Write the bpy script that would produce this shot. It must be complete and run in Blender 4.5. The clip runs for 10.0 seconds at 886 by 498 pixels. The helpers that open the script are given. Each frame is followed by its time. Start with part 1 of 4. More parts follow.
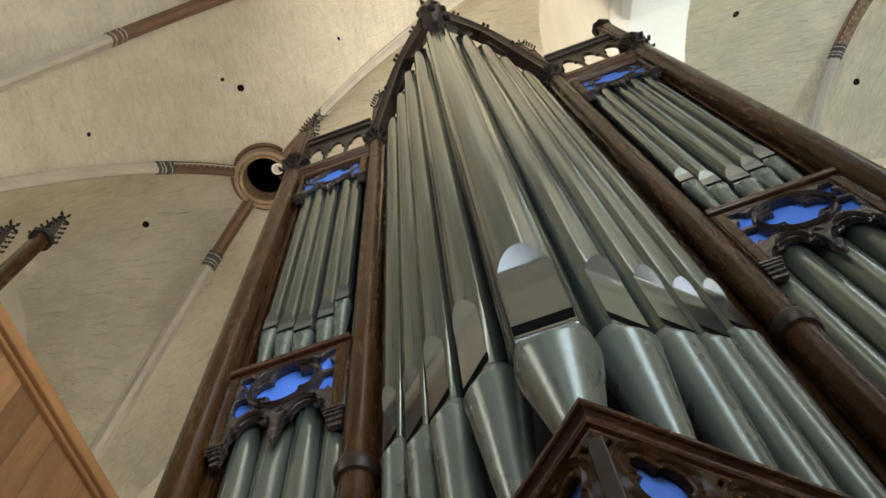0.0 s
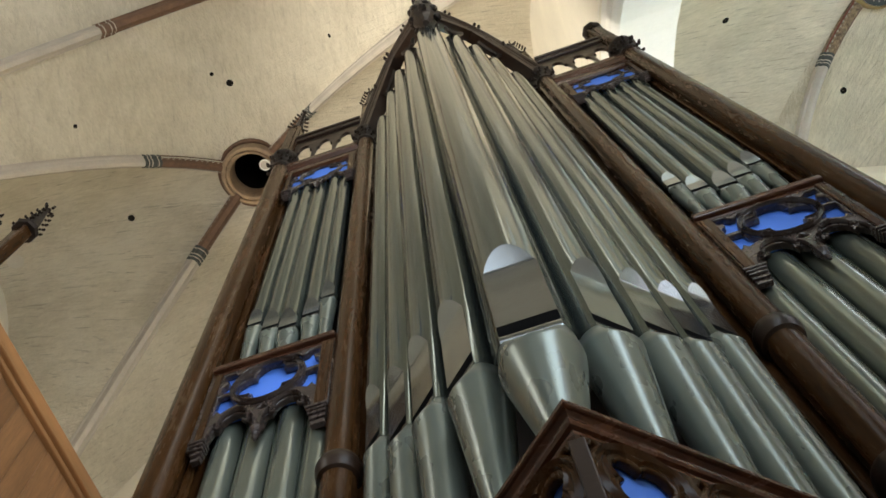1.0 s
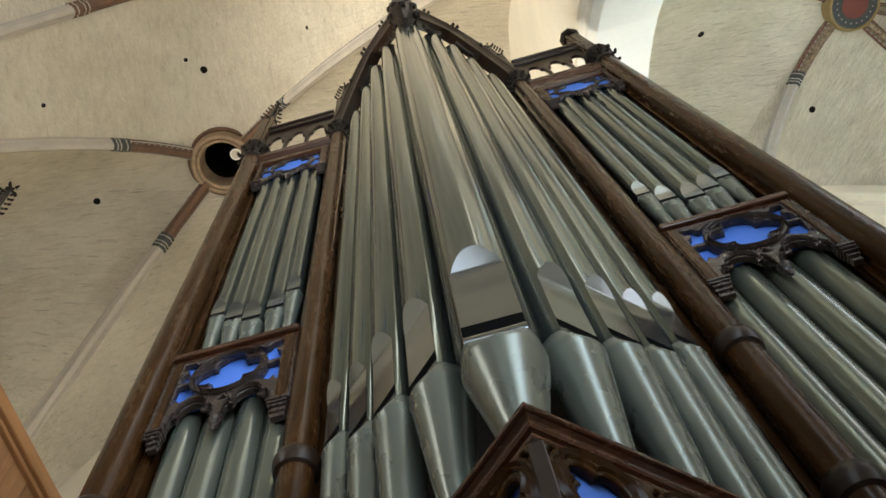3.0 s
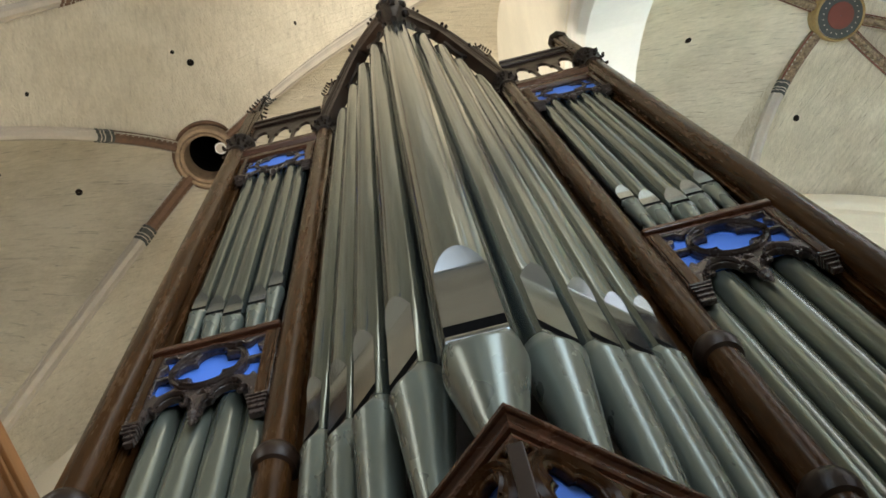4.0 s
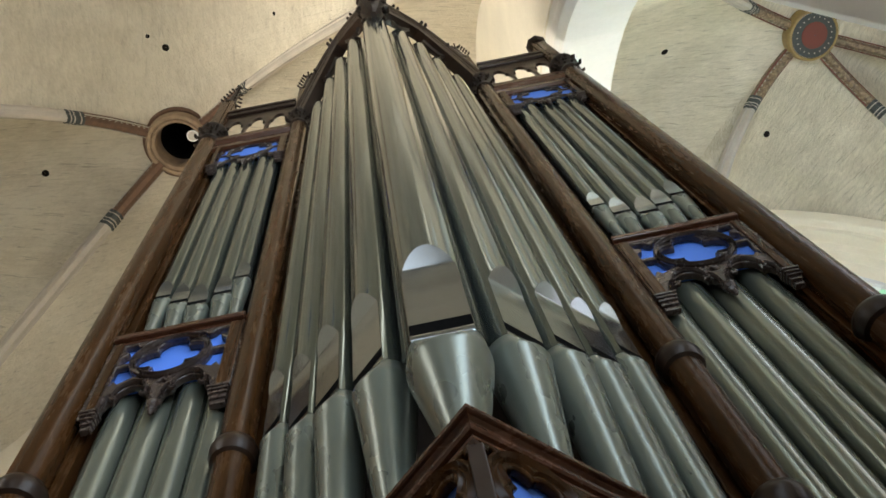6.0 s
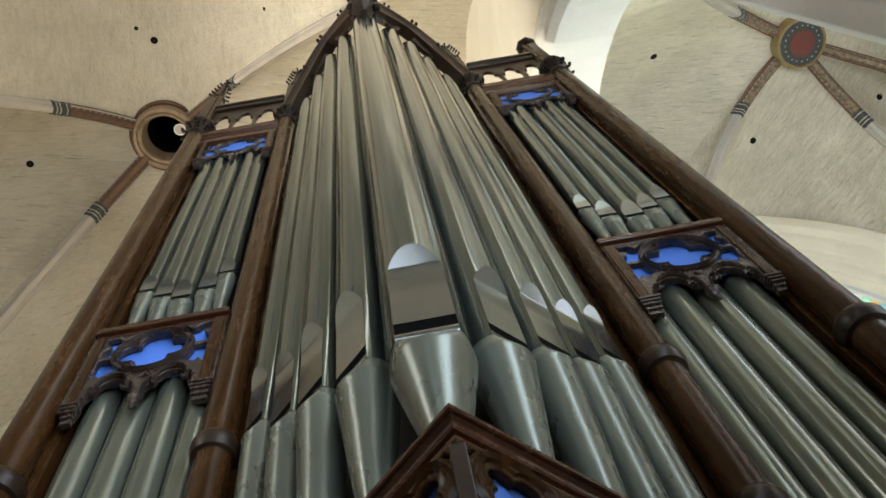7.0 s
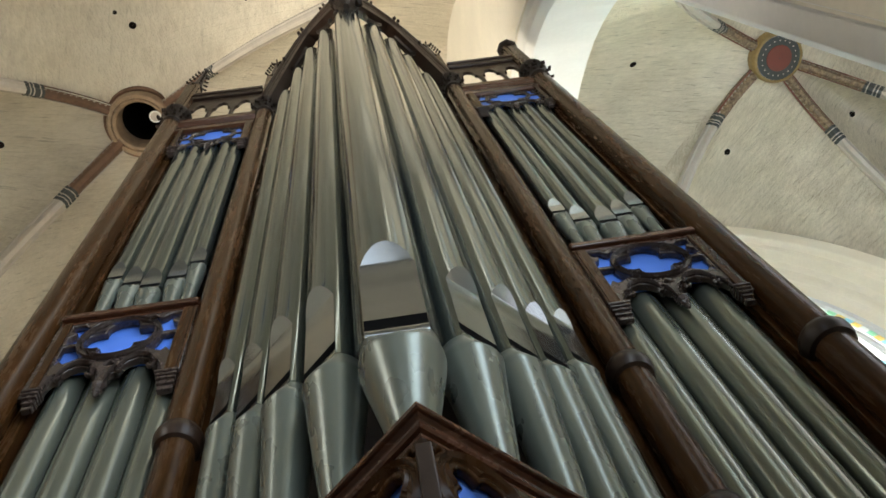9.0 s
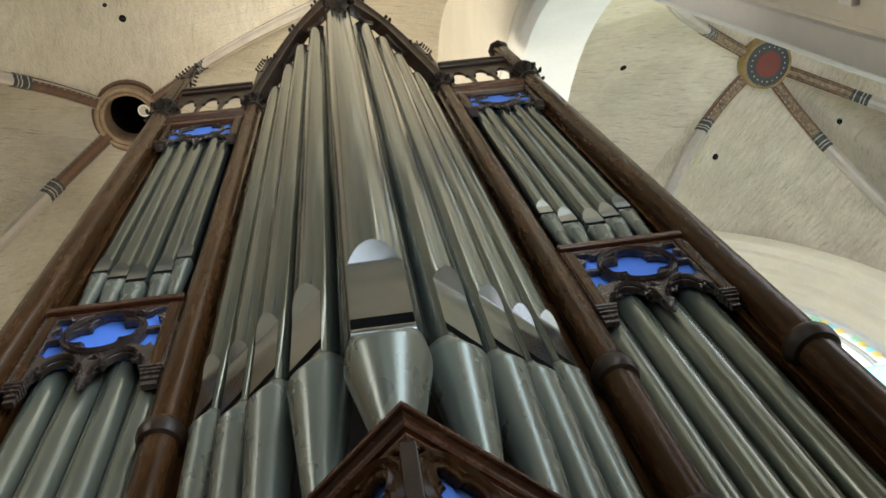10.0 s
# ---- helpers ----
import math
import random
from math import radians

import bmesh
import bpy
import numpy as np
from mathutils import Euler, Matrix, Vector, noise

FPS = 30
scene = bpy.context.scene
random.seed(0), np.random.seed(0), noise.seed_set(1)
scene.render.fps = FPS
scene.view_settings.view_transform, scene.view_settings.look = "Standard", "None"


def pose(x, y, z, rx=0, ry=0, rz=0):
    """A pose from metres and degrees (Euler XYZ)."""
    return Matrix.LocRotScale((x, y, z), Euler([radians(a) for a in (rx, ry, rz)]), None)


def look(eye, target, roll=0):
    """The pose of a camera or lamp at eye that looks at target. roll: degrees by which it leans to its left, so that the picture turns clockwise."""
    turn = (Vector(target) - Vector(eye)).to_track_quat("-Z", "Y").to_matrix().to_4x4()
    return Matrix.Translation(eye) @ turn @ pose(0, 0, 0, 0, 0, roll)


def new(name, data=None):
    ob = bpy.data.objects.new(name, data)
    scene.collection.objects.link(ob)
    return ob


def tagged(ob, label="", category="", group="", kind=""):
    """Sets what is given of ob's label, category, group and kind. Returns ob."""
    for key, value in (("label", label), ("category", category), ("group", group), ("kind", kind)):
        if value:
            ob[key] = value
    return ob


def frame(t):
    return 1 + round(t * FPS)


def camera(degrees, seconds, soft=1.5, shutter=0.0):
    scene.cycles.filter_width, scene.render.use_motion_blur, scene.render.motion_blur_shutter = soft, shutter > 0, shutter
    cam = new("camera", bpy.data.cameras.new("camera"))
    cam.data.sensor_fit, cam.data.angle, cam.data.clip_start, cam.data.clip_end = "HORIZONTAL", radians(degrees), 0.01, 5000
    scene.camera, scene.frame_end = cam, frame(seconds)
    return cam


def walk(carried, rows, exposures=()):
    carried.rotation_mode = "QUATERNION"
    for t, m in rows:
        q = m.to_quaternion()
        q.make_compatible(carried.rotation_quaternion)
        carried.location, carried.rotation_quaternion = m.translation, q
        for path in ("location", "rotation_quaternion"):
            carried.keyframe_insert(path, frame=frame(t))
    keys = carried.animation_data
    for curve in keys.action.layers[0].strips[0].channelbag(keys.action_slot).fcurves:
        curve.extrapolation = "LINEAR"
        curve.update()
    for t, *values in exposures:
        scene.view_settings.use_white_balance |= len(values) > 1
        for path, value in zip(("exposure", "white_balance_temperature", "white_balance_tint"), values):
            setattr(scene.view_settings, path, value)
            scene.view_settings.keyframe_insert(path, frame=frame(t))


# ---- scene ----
cam = camera(54.27, 10.0, soft=1.6)
EYE = (-0.036, 0.0, 1.6)
PATH = [
    (0.0, 158.564, 3.185, 19.189),
    (0.5, 158.517, 3.363, 18.619),
    (1.0, 158.457, 3.604, 17.833),
    (1.5, 158.386, 3.822, 17.101),
    (2.0, 158.312, 4.096, 16.201),
    (2.5, 158.236, 4.329, 15.400),
    (4.0, 157.977, 5.097, 12.987),
    (4.5, 157.884, 5.318, 12.186),
    (5.0, 157.784, 5.567, 11.305),
    (5.5, 157.703, 5.788, 10.565),
    (7.0, 157.430, 6.415, 8.406),
    (7.5, 157.335, 6.610, 7.767),
    (8.0, 157.240, 6.792, 7.086),
    (8.5, 157.134, 6.996, 6.390),
    (9.0, 157.031, 7.189, 5.677),
    (9.5, 156.945, 7.390, 5.092),
    (10.0, 156.852, 7.552, 4.445),
]
walk(cam, [(t, pose(*EYE, rx, ry, rz)) for t, rx, ry, rz in PATH], [(0.0, 0.0), (10.0, 0.0)])

# ---- light ----
world = bpy.data.worlds.new("sky")
scene.world = world
world.use_nodes = True
sky = world.node_tree.nodes.new("ShaderNodeTexSky")
sky.sky_type, sky.sun_disc, sky.sun_elevation, sky.sun_rotation = "NISHITA", False, radians(40), radians(120)
world.node_tree.nodes["Background"].inputs[1].default_value = 0.15
world.node_tree.links.new(sky.outputs[0], world.node_tree.nodes["Background"].inputs[0])


def window_and_fill_light(eye, target, w, h, power, colour):
    data = bpy.data.lights.new("window_and_fill_light", "AREA")
    data.shape, data.size, data.size_y, data.energy, data.color = "RECTANGLE", w, h, power, colour
    ob = new("window_and_fill_light", data)
    ob.matrix_world = look(eye, target)
    return ob


DAY = (0.93, 0.97, 1.0)
BLUISH = (0.74, 0.84, 1.0)
COOL = (0.72, 0.86, 1.0)
NEUTRAL = (1.0, 0.965, 0.90)
WARM = (1.0, 0.92, 0.79)
window_and_fill_light((-1.5, -21.8, 15.0), (-2.0, 0, 15.0), 6.0, 9.5, 360, DAY)          # added fill from far behind the camera, its opening unseen
window_and_fill_light((-16.8, 3.6, 7.0), (0, 3.0, 12.0), 5.0, 8.0, 6100, WARM)           # added warm lamp before the blank aisle wall, lighting from the west
window_and_fill_light((1.80, -1.7, 6.6), (-8.0, 1.5, 12.0), 2.2, 8.0, 340, COOL)        # added cool fill at an unseen opening in the pier wall
window_and_fill_light((1.80, -3.6, 14.6), (-8.0, 2.5, 18.5), 2.4, 4.4, 170, NEUTRAL)    # added high fill over it, likewise unseen
window_and_fill_light((-10.55, -7.0, 13.5), (1.8, 0.0, 9.0), 2.8, 5.4, 330, NEUTRAL)        # added fill high on the west side, its opening unseen
window_and_fill_light((6.8, 0.36, 8.4), (6.8, 6.0, 10.0), 6.6, 7.6, 780, BLUISH)          # south window of the side chapel
window_and_fill_light((6.5, 8.2, 9.0), (3.6, 0, 10.0), 4.0, 8.0, 330, DAY)            # stained window in the chapel wall

# ---- materials ----


def mat(name, colour, rough=0.6, metal=0.0, vary=0.25, scale=6.0, stretch=(1, 1, 1), bump=0.15, fine=60.0, dark=None, spec=0.5, spread=0.08, wander=0.09):
    """A surface with broad stains, fine grain and relief, in metres of the object's own space."""
    m = bpy.data.materials.new(name)
    m.use_nodes = True
    nt = m.node_tree
    n, link = nt.nodes, nt.links.new
    bs = n["Principled BSDF"]
    tc, mp = n.new("ShaderNodeTexCoord"), n.new("ShaderNodeMapping")
    mp.inputs["Scale"].default_value = stretch
    link(tc.outputs["Object"], mp.inputs[0])
    broad, grain = n.new("ShaderNodeTexNoise"), n.new("ShaderNodeTexNoise")
    broad.inputs["Scale"].default_value, broad.inputs["Detail"].default_value = scale, 6
    grain.inputs["Scale"].default_value, grain.inputs["Detail"].default_value = fine, 4
    link(mp.outputs[0], broad.inputs[0])
    link(mp.outputs[0], grain.inputs[0])
    mix = n.new("ShaderNodeMix")
    mix.data_type = "RGBA"
    add = n.new("ShaderNodeMath")
    add.operation = "MULTIPLY_ADD"
    link(grain.outputs[0], add.inputs[0])
    add.inputs[1].default_value = 0.5
    link(broad.outputs[0], add.inputs[2])
    ramp = n.new("ShaderNodeMapRange")
    ramp.inputs[1].default_value, ramp.inputs[2].default_value = 0.5, 1.05
    link(add.outputs[0], ramp.inputs[0])
    link(ramp.outputs[0], mix.inputs[0])
    low = dark or tuple(c * (1 - vary) for c in colour)
    mix.inputs[6].default_value, mix.inputs[7].default_value = (*low, 1), (*(min(1, c * (1 + vary * 0.5)) for c in colour), 1)
    rnd, hsv = n.new("ShaderNodeObjectInfo"), n.new("ShaderNodeHueSaturation")
    val = n.new("ShaderNodeMapRange")
    val.inputs[3].default_value, val.inputs[4].default_value = 1 - spread, 1 + spread
    link(rnd.outputs["Random"], val.inputs[0])
    link(val.outputs[0], hsv.inputs["Value"])
    link(mix.outputs[2], hsv.inputs["Color"])
    link(hsv.outputs[0], bs.inputs["Base Color"])
    rr = n.new("ShaderNodeMapRange")
    rr.inputs[3].default_value, rr.inputs[4].default_value = max(0.02, rough - wander), min(1, rough + wander)
    link(ramp.outputs[0], rr.inputs[0])
    link(rr.outputs[0], bs.inputs["Roughness"])
    bs.inputs["Metallic"].default_value = metal
    bs.inputs["Specular IOR Level"].default_value = spec
    bp = n.new("ShaderNodeBump")
    bp.inputs["Strength"].default_value, bp.inputs["Distance"].default_value = bump, 0.01
    link(add.outputs[0], bp.inputs["Height"])
    link(bp.outputs[0], bs.inputs["Normal"])
    return m


def plaster(name, light, dark, turn, lie=(1.0, 0.22, 0.5), scratch=0.5, relief=0.6, courses=0.25):
    """Limewash brushed over rough masonry: broad stains, soft strokes, sparse dark scratches, small lumps."""
    m = bpy.data.materials.new(name)
    m.use_nodes = True
    n, link = m.node_tree.nodes, m.node_tree.links.new
    bs = n["Principled BSDF"]
    tc = n.new("ShaderNodeTexCoord")

    def tex(scale, stretch, angle, detail=5, warp=0.0):
        mp, t = n.new("ShaderNodeMapping"), n.new("ShaderNodeTexNoise")
        mp.vector_type = "TEXTURE"
        mp.inputs["Scale"].default_value, mp.inputs["Rotation"].default_value = stretch, (0, 0, angle)
        link(tc.outputs["Object"], mp.inputs[0])
        link(mp.outputs[0], t.inputs[0])
        t.inputs["Scale"].default_value, t.inputs["Detail"].default_value, t.inputs["Distortion"].default_value = scale, detail, warp
        return t.outputs[0]

    def math_node(op, a, b):
        q = n.new("ShaderNodeMath")
        q.operation = op
        for k, v in enumerate((a, b)):
            if isinstance(v, float):
                q.inputs[k].default_value = v
            else:
                link(v, q.inputs[k])
        return q.outputs[0]

    def span(v, low, high, to=1.0):
        r = n.new("ShaderNodeMapRange")
        r.inputs[1].default_value, r.inputs[2].default_value, r.inputs[4].default_value = low, high, to
        link(v, r.inputs[0])
        return r.outputs[0]

    def blend(f, a, b):
        q = n.new("ShaderNodeMix")
        q.data_type = "RGBA"
        link(f, q.inputs[0])
        for k, v in ((6, a), (7, b)):
            if isinstance(v, tuple):
                q.inputs[k].default_value = (*v, 1)
            else:
                link(v, q.inputs[k])
        return q.outputs[2]

    stains = tex(0.55, (1, 1, 1), 0, 6, 0.6)
    strokes = tex(2.6, lie, turn, 6, 0.5)
    fine = tex(9.0, lie, turn - 0.25, 6, 0.3)
    lumps = tex(8.0, (1, 0.7, 1), 0.4, 5, 1.4)
    cuts = tex(1.7, (lie[0] * 1.1, lie[1] * 0.42, lie[2]), turn + 0.12, 7, 0.7)
    mixv = math_node("ADD", math_node("MULTIPLY", stains, 0.5), math_node("ADD", math_node("MULTIPLY", strokes, 0.25), math_node("MULTIPLY", fine, 0.25)))
    tone = blend(span(mixv, 0.36, 0.60), dark, light)
    tone = blend(span(cuts, 0.59, 0.72, scratch), tone, tuple(c * 0.62 for c in dark))
    link(tone, bs.inputs["Base Color"])
    bs.inputs["Roughness"].default_value = 0.92
    bp = n.new("ShaderNodeBump")
    bp.inputs["Strength"].default_value, bp.inputs["Distance"].default_value = relief, 0.08
    rise = math_node("ADD", math_node("MULTIPLY", strokes, 0.45), math_node("MULTIPLY", fine, 0.6))
    mp, br = n.new("ShaderNodeMapping"), n.new("ShaderNodeTexBrick")
    mp.inputs["Rotation"].default_value = (0, 0, courses)
    link(tc.outputs["Object"], mp.inputs[0])
    wob = n.new("ShaderNodeVectorMath")
    wob.operation = "MULTIPLY_ADD"
    ns = n.new("ShaderNodeTexNoise")
    ns.inputs["Scale"].default_value = 3.0
    link(tc.outputs["Object"], ns.inputs[0])
    link(ns.outputs["Color"], wob.inputs[0])
    wob.inputs[1].default_value = (0.05, 0.05, 0.0)
    link(mp.outputs[0], wob.inputs[2])
    link(wob.outputs[0], br.inputs["Vector"])
    br.inputs["Scale"].default_value, br.inputs["Brick Width"].default_value, br.inputs["Row Height"].default_value = 1.0, 0.30, 0.14
    br.inputs["Mortar Size"].default_value, br.inputs["Mortar Smooth"].default_value = 0.012, 0.8
    patchy = math_node("MULTIPLY", br.outputs["Fac"], span(stains, 0.42, 0.6, 0.08))
    rise = math_node("SUBTRACT", rise, patchy)
    link(math_node("ADD", rise, math_node("MULTIPLY", span(lumps, 0.5, 0.72), 0.10)), bp.inputs["Height"])
    link(bp.outputs[0], bs.inputs["Normal"])
    return m


TIN = mat("tin_pipe_metal", (0.142, 0.170, 0.157), 0.10, 0.85, 0.16, 0.8, (3, 3, 0.4), 0.02, 3, wander=0.025)
TIN_DULL = mat("dull_tin_metal", (0.182, 0.200, 0.162), 0.215, 0.6, 0.16, 0.9, (3, 3, 1.0), 0.05, 4, wander=0.03)
TIN_FOOT = mat("satin_tin_metal", (0.170, 0.192, 0.163), 0.29, 0.5, 0.18, 0.9, (3, 3, 1.2), 0.06, 4, wander=0.05)
TIN_LIP = mat("burnished_tin", (0.27, 0.292, 0.297), 0.13, 0.92, 0.12, 5.0, (1, 1, 1), 0.01, 20, wander=0.04)
WOOD = mat("dark_oak", (0.050, 0.021, 0.0065), 0.25, 0, 0.5, 5.0, (4, 4, 0.5), 0.06, 30, spec=0.14)
WOOD_DARK = mat("black_brown_oak", (0.024, 0.012, 0.0065), 0.38, 0, 0.4, 5.0, (2, 2, 2), 0.08, 30, spec=0.25)
WOOD_X = mat("dark_oak_rail", (0.068, 0.025, 0.012), 0.26, 0, 0.5, 5.0, (0.5, 4, 4), 0.1, 30, spec=0.35)
CARVED = mat("blackened_carving", (0.024, 0.017, 0.013), 0.4, 0, 0.5, 9.0, (1, 1, 1), 0.3, 50, spec=0.08)
TRACERY = mat("weathered_oak_tracery", (0.052, 0.036, 0.030), 0.26, 0, 0.5, 9.0, (1, 1, 1), 0.2, 50, spec=0.5)
BLUE = mat("blue_painted_board", (0.07, 0.2, 0.72), 0.7, 0, 0.06, 3.0, (1, 1, 1), 0.03, 40)
# black for painted shade in the pipe mouths, and for the lamp's bracket
BLACK = mat("mouth_shade_and_bracket", (0.004, 0.004, 0.004), 0.9, 0, 0.2, 5.0, spec=0.02)
# inner boards of the case, with the shade in there put into their colour
SHADE = mat("case_inside_shade", (0.03, 0.02, 0.014), 0.8, 0, 0.3, 5.0)
PLASTER = plaster("limewashed_vault", (0.72, 0.665, 0.54), (0.52, 0.47, 0.365), 1.77, (0.8, 0.25, 0.5), 0.3, 1.0)
PLASTER_N = plaster("limewashed_north_webs", (0.73, 0.675, 0.55), (0.50, 0.45, 0.345), 0.12, (0.9, 0.14, 0.4), 0.7, 0.9)
PLASTER_B = plaster("limewashed_chapel_vault", (0.77, 0.70, 0.545), (0.45, 0.395, 0.285), 2.23, (0.8, 0.13, 0.4), 0.6, 0.8)
PLASTER_W = plaster("limewashed_chapel_web", (0.74, 0.675, 0.53), (0.50, 0.45, 0.335), 0.05, (0.9, 0.13, 0.4), 0.95, 0.6)
STONE = mat("cream_painted_stone", (0.70, 0.66, 0.56), 0.75, 0, 0.12, 1.2, (1, 1, 1), 0.15, 20)
CREAM = mat("cream_limewash", (0.82, 0.745, 0.59), 0.75, 0, 0.08, 1.5, (1, 1, 1), 0.1, 20)
WHITE = mat("white_painted_stone", (0.78, 0.77, 0.74), 0.6, 0, 0.08, 1.5, (1, 1, 1), 0.1, 20)
RIB = mat("pale_rib_plaster", (0.50, 0.455, 0.39), 0.8, 0, 0.15, 2.0, (1, 1, 1), 0.15, 20)
GILT = mat("faded_ochre_ring", (0.33, 0.235, 0.15), 0.75, 0, 0.4, 4.0, (1, 1, 1), 0.1, 12)
GOLD = mat("worn_gold_paint", (0.31, 0.215, 0.085), 0.6, 0, 0.35, 6.0, (1, 1, 1), 0.1, 20)
ORN = mat("ornament_rib_paint", (0.36, 0.27, 0.17), 0.75, 0, 0.2, 15.0, (1, 1, 1), 0.05, 40, dark=(0.06, 0.036, 0.022))
BROWN = mat("red_brown_rib_paint", (0.16, 0.09, 0.055), 0.75, 0, 0.35, 3.0, (1, 1, 1), 0.1, 12)
REDP = mat("red_boss_paint", (0.17, 0.045, 0.032), 0.7, 0, 0.2, 4.0)
TEAL = mat("grey_blue_boss_paint", (0.05, 0.058, 0.055), 0.7, 0, 0.3, 4.0)
PINE = mat("honey_pine", (0.35, 0.17, 0.07), 0.38, 0, 0.4, 4.0, (4, 4, 0.5), 0.06, 25, spread=0.3)
PINE_Y = mat("honey_pine_trim", (0.42, 0.20, 0.075), 0.36, 0, 0.25, 4.0, (4, 0.5, 4), 0.06, 25)
FLOOR = mat("floor_boards", (0.12, 0.10, 0.085), 0.5, 0, 0.3, 3.0, (0.5, 4, 4), 0.1, 20)
# near-black that puts the shade of shaft and air holes into colour
HOLE_SHADE = mat("hole_shade", (0.012, 0.010, 0.008), 0.95, 0, 0.3, 3.0, spec=0.05)
SOCKET = mat("white_plastic", (0.8, 0.8, 0.78), 0.4, 0, 0.03, 5.0)


def glass(name, colour):
    m = bpy.data.materials.new(name)
    m.use_nodes = True
    bs = m.node_tree.nodes["Principled BSDF"]
    bs.inputs["Base Color"].default_value = (*colour, 1)
    bs.inputs["Transmission Weight"].default_value = 1.0
    bs.inputs["Roughness"].default_value = 0.3
    return m


GLASS = [glass("pale_glass", (0.9, 0.95, 0.92)), glass("green_glass", (0.35, 0.8, 0.5)), glass("amber_glass", (0.95, 0.65, 0.15)), glass("blue_glass", (0.3, 0.7, 0.9))]

SKYLIGHT = bpy.data.materials.new("bright_sky")
SKYLIGHT.use_nodes = True
SKYLIGHT.node_tree.nodes["Principled BSDF"].inputs["Base Color"].default_value = (0.8, 0.8, 0.8, 1)
SKYLIGHT.node_tree.nodes["Principled BSDF"].inputs["Emission Color"].default_value = (0.93, 0.97, 1.0, 1)
SKYLIGHT.node_tree.nodes["Principled BSDF"].inputs["Emission Strength"].default_value = 3.0

# ---- building tools ----
U = 1.8      # distance from the camera to the organ's front
ZC = 1.6     # the camera's height


def zc(v):
    return ZC + U * v


def part(name, bm, material, parent=None, label="", smooth=False):
    """Link a bmesh (or a mesh) as one mesh object under a thing or a part."""
    if isinstance(bm, bmesh.types.BMesh):
        bmesh.ops.recalc_face_normals(bm, faces=bm.faces)
        me = bpy.data.meshes.new(name)
        bm.to_mesh(me)
        bm.free()
    else:
        me = bm
    if smooth:
        me.shade_smooth()
        me.set_sharp_from_angle(angle=radians(38))
    me.materials.clear()
    me.materials.append(material)
    ob = new(name, me)
    ob.parent = parent
    return tagged(ob, label)


def thing(name, label, category, group="", kind="", at=(0, 0, 0)):
    ob = new(name)
    ob.location = at
    return tagged(ob, label, category, group, kind)


def box(bm, x0, x1, y0, y1, z0, z1, bevel=0.0):
    r = bmesh.ops.create_cube(bm, size=1.0, matrix=Matrix.Translation(((x0 + x1) / 2, (y0 + y1) / 2, (z0 + z1) / 2)) @ Matrix.Diagonal((abs(x1 - x0), abs(y1 - y0), abs(z1 - z0), 1)))
    if bevel:
        edges = list({e for v in r["verts"] for e in v.link_edges})
        bmesh.ops.bevel(bm, geom=edges, offset=bevel, segments=2, affect="EDGES", profile=0.5)
    return bm


def lathe(bm, prof, cx, cy, seg=24, caps=True):
    """Turn a list of (radius, height) round an upright axis."""
    rings = []
    for r, z in prof:
        rings.append([bm.verts.new((cx + r * math.cos(2 * math.pi * i / seg), cy + r * math.sin(2 * math.pi * i / seg), z)) for i in range(seg)])
    for a, b in zip(rings, rings[1:]):
        for i in range(seg):
            bm.faces.new((a[i], a[(i + 1) % seg], b[(i + 1) % seg], b[i]))
    if caps:
        bm.faces.new(rings[0][::-1])
        bm.faces.new(rings[-1])
    return bm


def sweep(bm, path, prof, side, closed=False):
    """Carry a closed profile of (across, up) along a path; side is the fixed direction 'across'."""
    path, side = [Vector(p) for p in path], Vector(side).normalized()
    n = len(path)
    rings = []
    for i, p in enumerate(path):
        a = path[(i - 1) % n] if closed or i else p
        b = path[(i + 1) % n] if closed or i < n - 1 else p
        up = (b - a).normalized().cross(side).normalized()
        rings.append([bm.verts.new(p + side * u + up * v) for u, v in prof])
    k = len(prof)
    for i in range(n if closed else n - 1):
        a, b = rings[i], rings[(i + 1) % n]
        for j in range(k):
            bm.faces.new((a[j], a[(j + 1) % k], b[(j + 1) % k], b[j]))
    if not closed:
        bm.faces.new(rings[0])
        bm.faces.new(rings[-1][::-1])
    return bm


def plate(name, outer, holes, thick, bevel, m):
    """A flat plate with holes, drawn in (u, v), thickened and bevelled, set by the matrix m."""
    cu = bpy.data.curves.new(name, "CURVE")
    cu.dimensions, cu.fill_mode = "2D", "BOTH"
    cu.extrude, cu.bevel_depth, cu.bevel_resolution, cu.offset = thick / 2 - bevel, bevel, 1, -bevel
    for loop in (outer, *holes):
        sp = cu.splines.new("POLY")
        sp.points.add(len(loop) - 1)
        for q, (u, v) in zip(sp.points, loop):
            q.co = (u, v, 0, 1)
        sp.use_cyclic_u = True
    ob = bpy.data.objects.new(name, cu)
    scene.collection.objects.link(ob)
    dg = bpy.context.evaluated_depsgraph_get()
    me = bpy.data.meshes.new_from_object(ob.evaluated_get(dg))
    bpy.data.objects.remove(ob)
    bpy.data.curves.remove(cu)
    me.transform(m)
    me.name = name
    return me


def blob(bm, p, r, sub=1, squash=(1, 1, 1)):
    bmesh.ops.create_icosphere(bm, subdivisions=sub, radius=r, matrix=Matrix.Translation(p) @ Matrix.Diagonal((*squash, 1)))


def crocket(bm, p, out, s):
    """A curled leaf on a short stalk."""
    p, out = Vector(p), Vector(out).normalized()
    up = Vector((0, 0, 1))
    blob(bm, p + out * s * 0.4, s * 0.34, 1, (1, 1, 0.8))
    blob(bm, p + out * s * 0.95 + up * s * 0.25, s * 0.36, 1, (1, 1, 0.7))
    blob(bm, p + out * s * 1.15 + up * s * 0.65, s * 0.26, 1)


